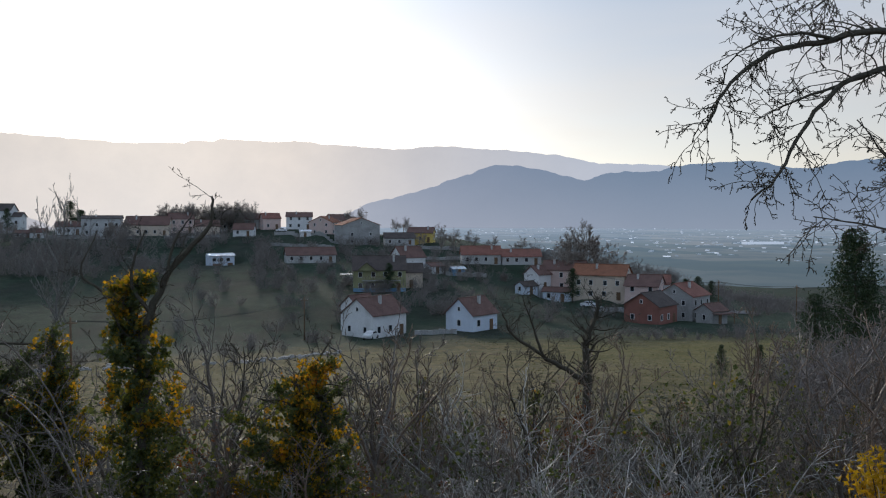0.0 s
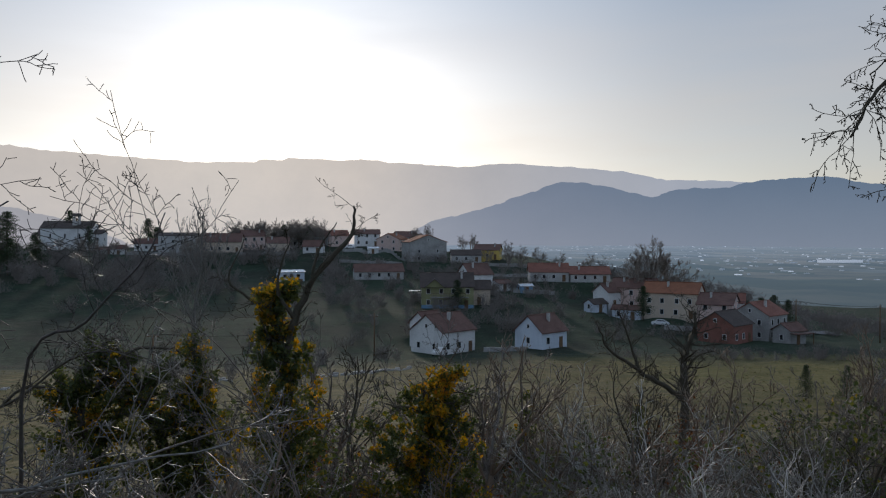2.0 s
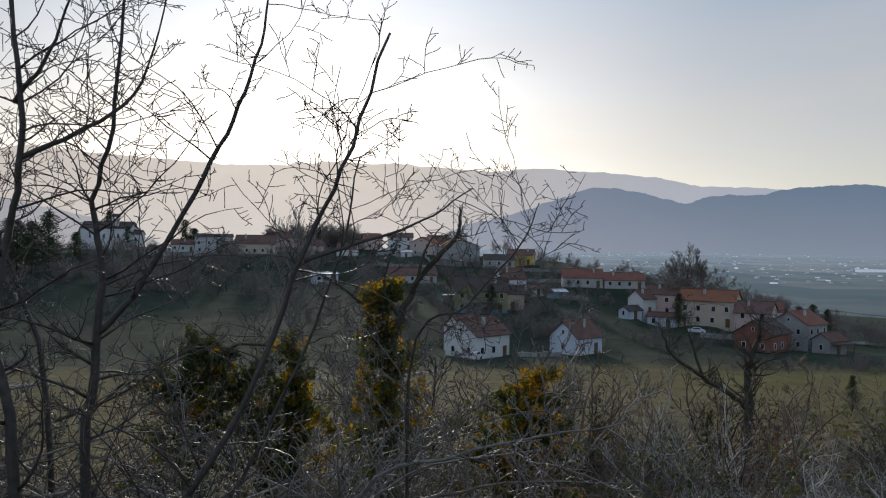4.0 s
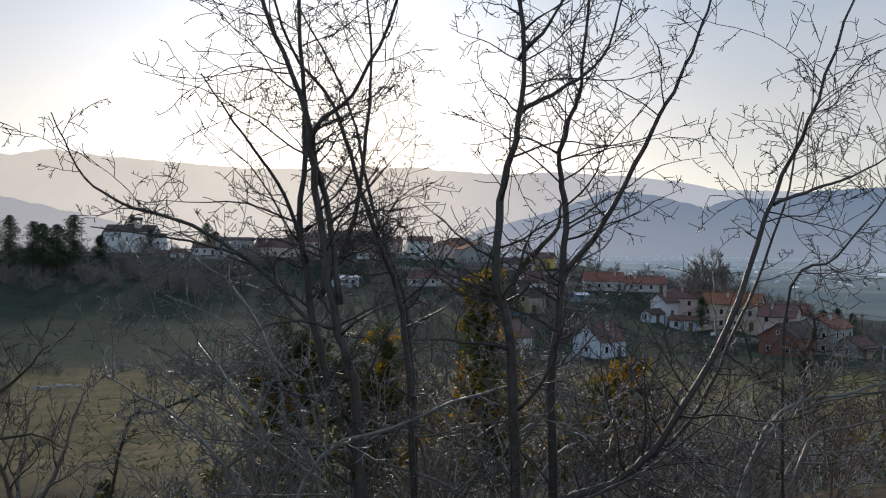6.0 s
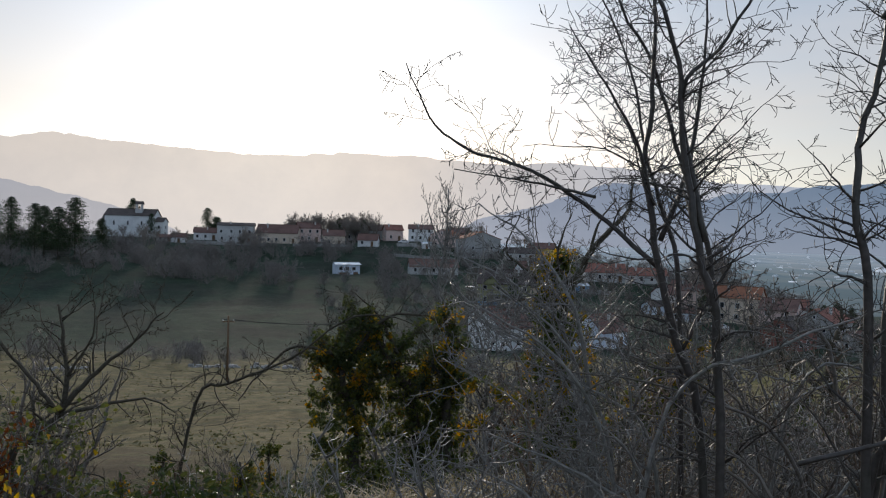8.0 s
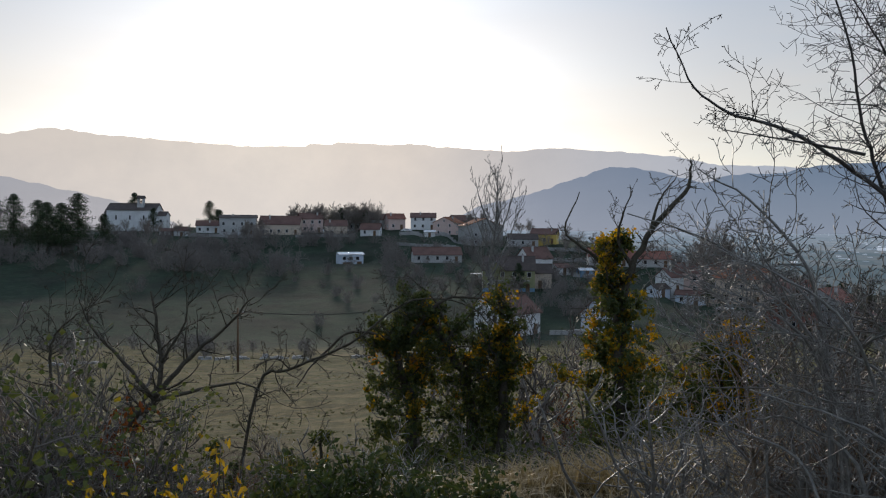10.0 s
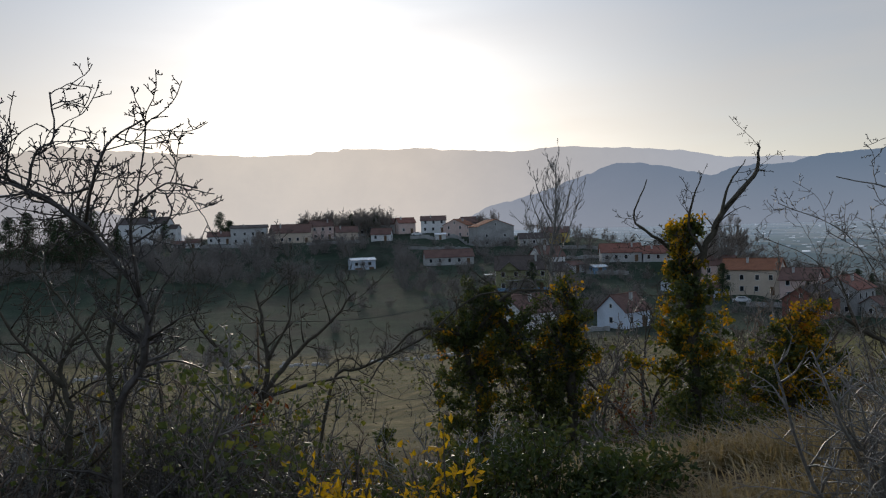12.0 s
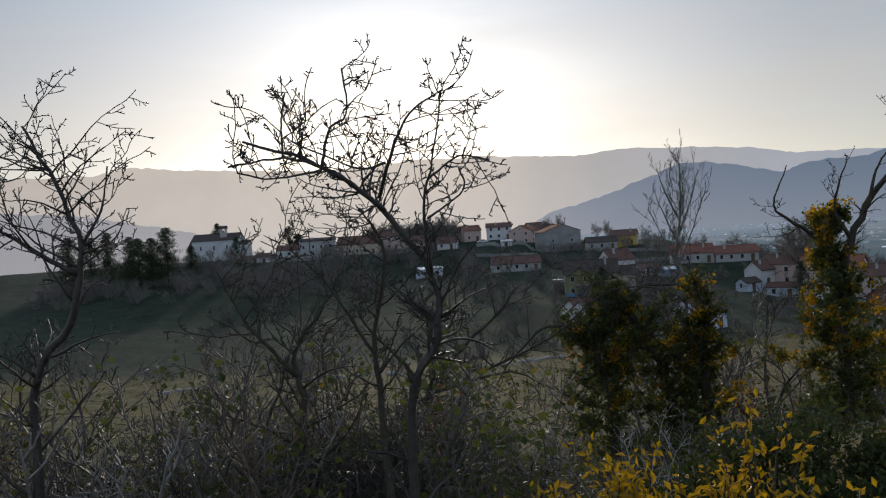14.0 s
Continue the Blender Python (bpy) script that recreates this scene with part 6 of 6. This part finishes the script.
def terrace_wall(x0, y0, x1, y1, h, label="low rough stone terrace wall by the houses"):
    rng = random.Random(int(x0 * 10 + y0))
    root = tagged(new("terrace_wall"), label, "wall", "terrace walls")
    n = max(4, int(math.hypot(x1 - x0, y1 - y0) / 1.1))
    an = math.degrees(math.atan2(y1 - y0, x1 - x0))
    for i in range(n):
        t = (i + 0.5) / n
        x, y = x0 + (x1 - x0) * t, y0 + (y1 - y0) * t
        ob = box_part("wall_stretch", (0, 0, -0.5), (1.12, 0.5, h + 0.5 + rng.uniform(-0.12, 0.12)), M["stone"], root, taper=0.94)
        ob.matrix_basis = pose(x, y, land(x, y), 0, 0, an + rng.uniform(-3, 3))


for _w in ((10, 318, 34, 314, 1.3), (52, 292, 76, 288, 1.2), (50, 262, 70, 258, 1.0), (8, 296, 30, 290, 1.0), (27, 222, 42, 220, 1.1), (55, 226, 66, 222, 1.2), (30, 147.5, 37, 143.5, 0.8), (78, 176, 90, 172, 1.0), (-70, 316, -40, 318, 1.2), (-30, 318, -8, 316, 1.1)):
    terrace_wall(*_w)


def utility_pole(x, y, h, label="wooden utility pole in the field"):
    root = tagged(new("utility_pole"), label, "pole", "utility poles")
    tb = Tubes()
    tb.add([Vector((0, 0, -0.5)), Vector((0, 0, h * 0.5)), Vector((0, 0, h))], [0.16, 0.13, 0.10], 8)
    part_of("post", tb.mesh("post", M["wood"]), root)
    box_part("crossarm", (0, 0, h - 0.7), (1.4, 0.12, 0.12), M["wood"], root)
    for s in (-0.6, 0.6):
        box_part("insulator", (s, 0, h - 0.58), (0.1, 0.1, 0.2), M["plaster_white"], root, taper=0.6)
    root.matrix_basis = pose(x, y, land(x, y))
    return root


POLES = [(-18.9, 96, 7.5), (10, 150, 8), (47, 330, 9), (112, 178, 9), (128, 170, 9)]
for _p in POLES:
    utility_pole(*_p)
utility_pole(58, 306, 8)


def wire(a, b, sag, label="thin black overhead cable"):
    tb = Tubes()
    pts = [Vector(a).lerp(Vector(b), i / 16) - Vector((0, 0, sag * 4 * (i / 16) * (1 - i / 16))) for i in range(17)]
    tb.add(pts, [0.03] * 17, 4)
    tagged(new("overhead_cable", tb.mesh("overhead_cable", M["wire"])), label, "cable", "overhead cables")


for _s in (-0.6, 0.6):
    wire((-18.9 + _s, 96, land(-18.9, 96) + 7.1), (10 + _s, 150, land(10, 150) + 7.6), 1.5)
    wire((112 + _s, 178, land(112, 178) + 8.6), (128 + _s, 170, land(128, 170) + 8.6), 0.5)
    wire((112 + _s, 178, land(112, 178) + 8.6), (84 + _s, 190, -12.0), 1.0)


def parked_car(x, y, turn, paint, label):
    root = tagged(new("parked_car"), label, "car")
    bm = bmesh.new()
    prof = [(-2.0, 0.35), (-2.05, 0.75), (-1.85, 0.95), (-1.2, 1.0), (-0.7, 1.42), (0.75, 1.45), (1.35, 1.0), (2.0, 0.85), (2.1, 0.5), (2.0, 0.35)]
    rows = [[bm.verts.new((px, s * (0.85 if pz < 1.1 else 0.68), pz)) for px, pz in prof] for s in (-1, 1)]
    n = len(prof)
    for i in range(n):
        bm.faces.new((rows[0][i], rows[0][(i + 1) % n], rows[1][(i + 1) % n], rows[1][i]))
    bm.faces.new(rows[0][::-1])
    bm.faces.new(rows[1])
    bmesh.ops.bevel(bm, geom=list(bm.edges), offset=0.05, segments=2, affect="EDGES")
    me = bpy.data.meshes.new("body")
    bm.to_mesh(me)
    me.materials.append(paint)
    part_of("body", me, root)
    for s in (-1, 1):
        v = [(-1.05, s * 0.80, 1.05), (1.2, s * 0.80, 1.05), (0.68, s * 0.72, 1.38), (-0.66, s * 0.72, 1.38)]
        v += [(q[0], q[1] + s * 0.02, q[2]) for q in v]
        part_of("side_window", mesh_from("side_window", v, [(0, 1, 2, 3), (4, 5, 6, 7), (0, 1, 5, 4), (1, 2, 6, 5), (2, 3, 7, 6), (3, 0, 4, 7)], M["glass"]), root)
        for wx in (-1.3, 1.35):
            tb = Tubes()
            tb.add([Vector((wx, s * 0.66, 0.32)), Vector((wx, s * 0.88, 0.32))], [0.32, 0.32], 14)
            wh = part_of("wheel", tb.mesh("tyre", M["rubber"]), root)
            tb = Tubes()
            tb.add([Vector((wx, s * 0.85, 0.32)), Vector((wx, s * 0.895, 0.32))], [0.2, 0.18], 10)
            part_of("rim", tb.mesh("rim", M["metal_sheet"]), wh)
    root.matrix_basis = pose(x, y, land(x, y), 0, 0, turn)


parked_car(79.5, 181.5, -20, M["car_paint"], "silver car parked in front of the row houses")
parked_car(13.0, 326.5, 12, M["plaster_white"], "white car parked on the hilltop lane beside the houses")
parked_car(21.5, 145.5, 60, M["plaster_white"], "white car parked behind the hedge of the farmhouse")


def road_strip():
    v, f = [], []
    pts = [(104, 176), (113, 184), (124, 192), (138, 200)]
    pts = [p for p in spline([(a, b, 0) for a, b in pts], 24)]
    for i, p in enumerate(pts):
        d = (pts[min(i + 1, 24)] - pts[max(i - 1, 0)]).normalized()
        s = Vector((-d.y, d.x, 0)) * 2.6
        for q in (p - s, p + s):
            v.append((q.x, q.y, land(q.x, q.y) + 0.25))
        if i:
            n = i * 2
            f.append((n - 2, n - 1, n + 1, n))
    tagged(new("road", mesh_from("road", v, f, M["asphalt"])), "grey asphalt lane leaving the hamlet", "road", kind="structure")


road_strip()
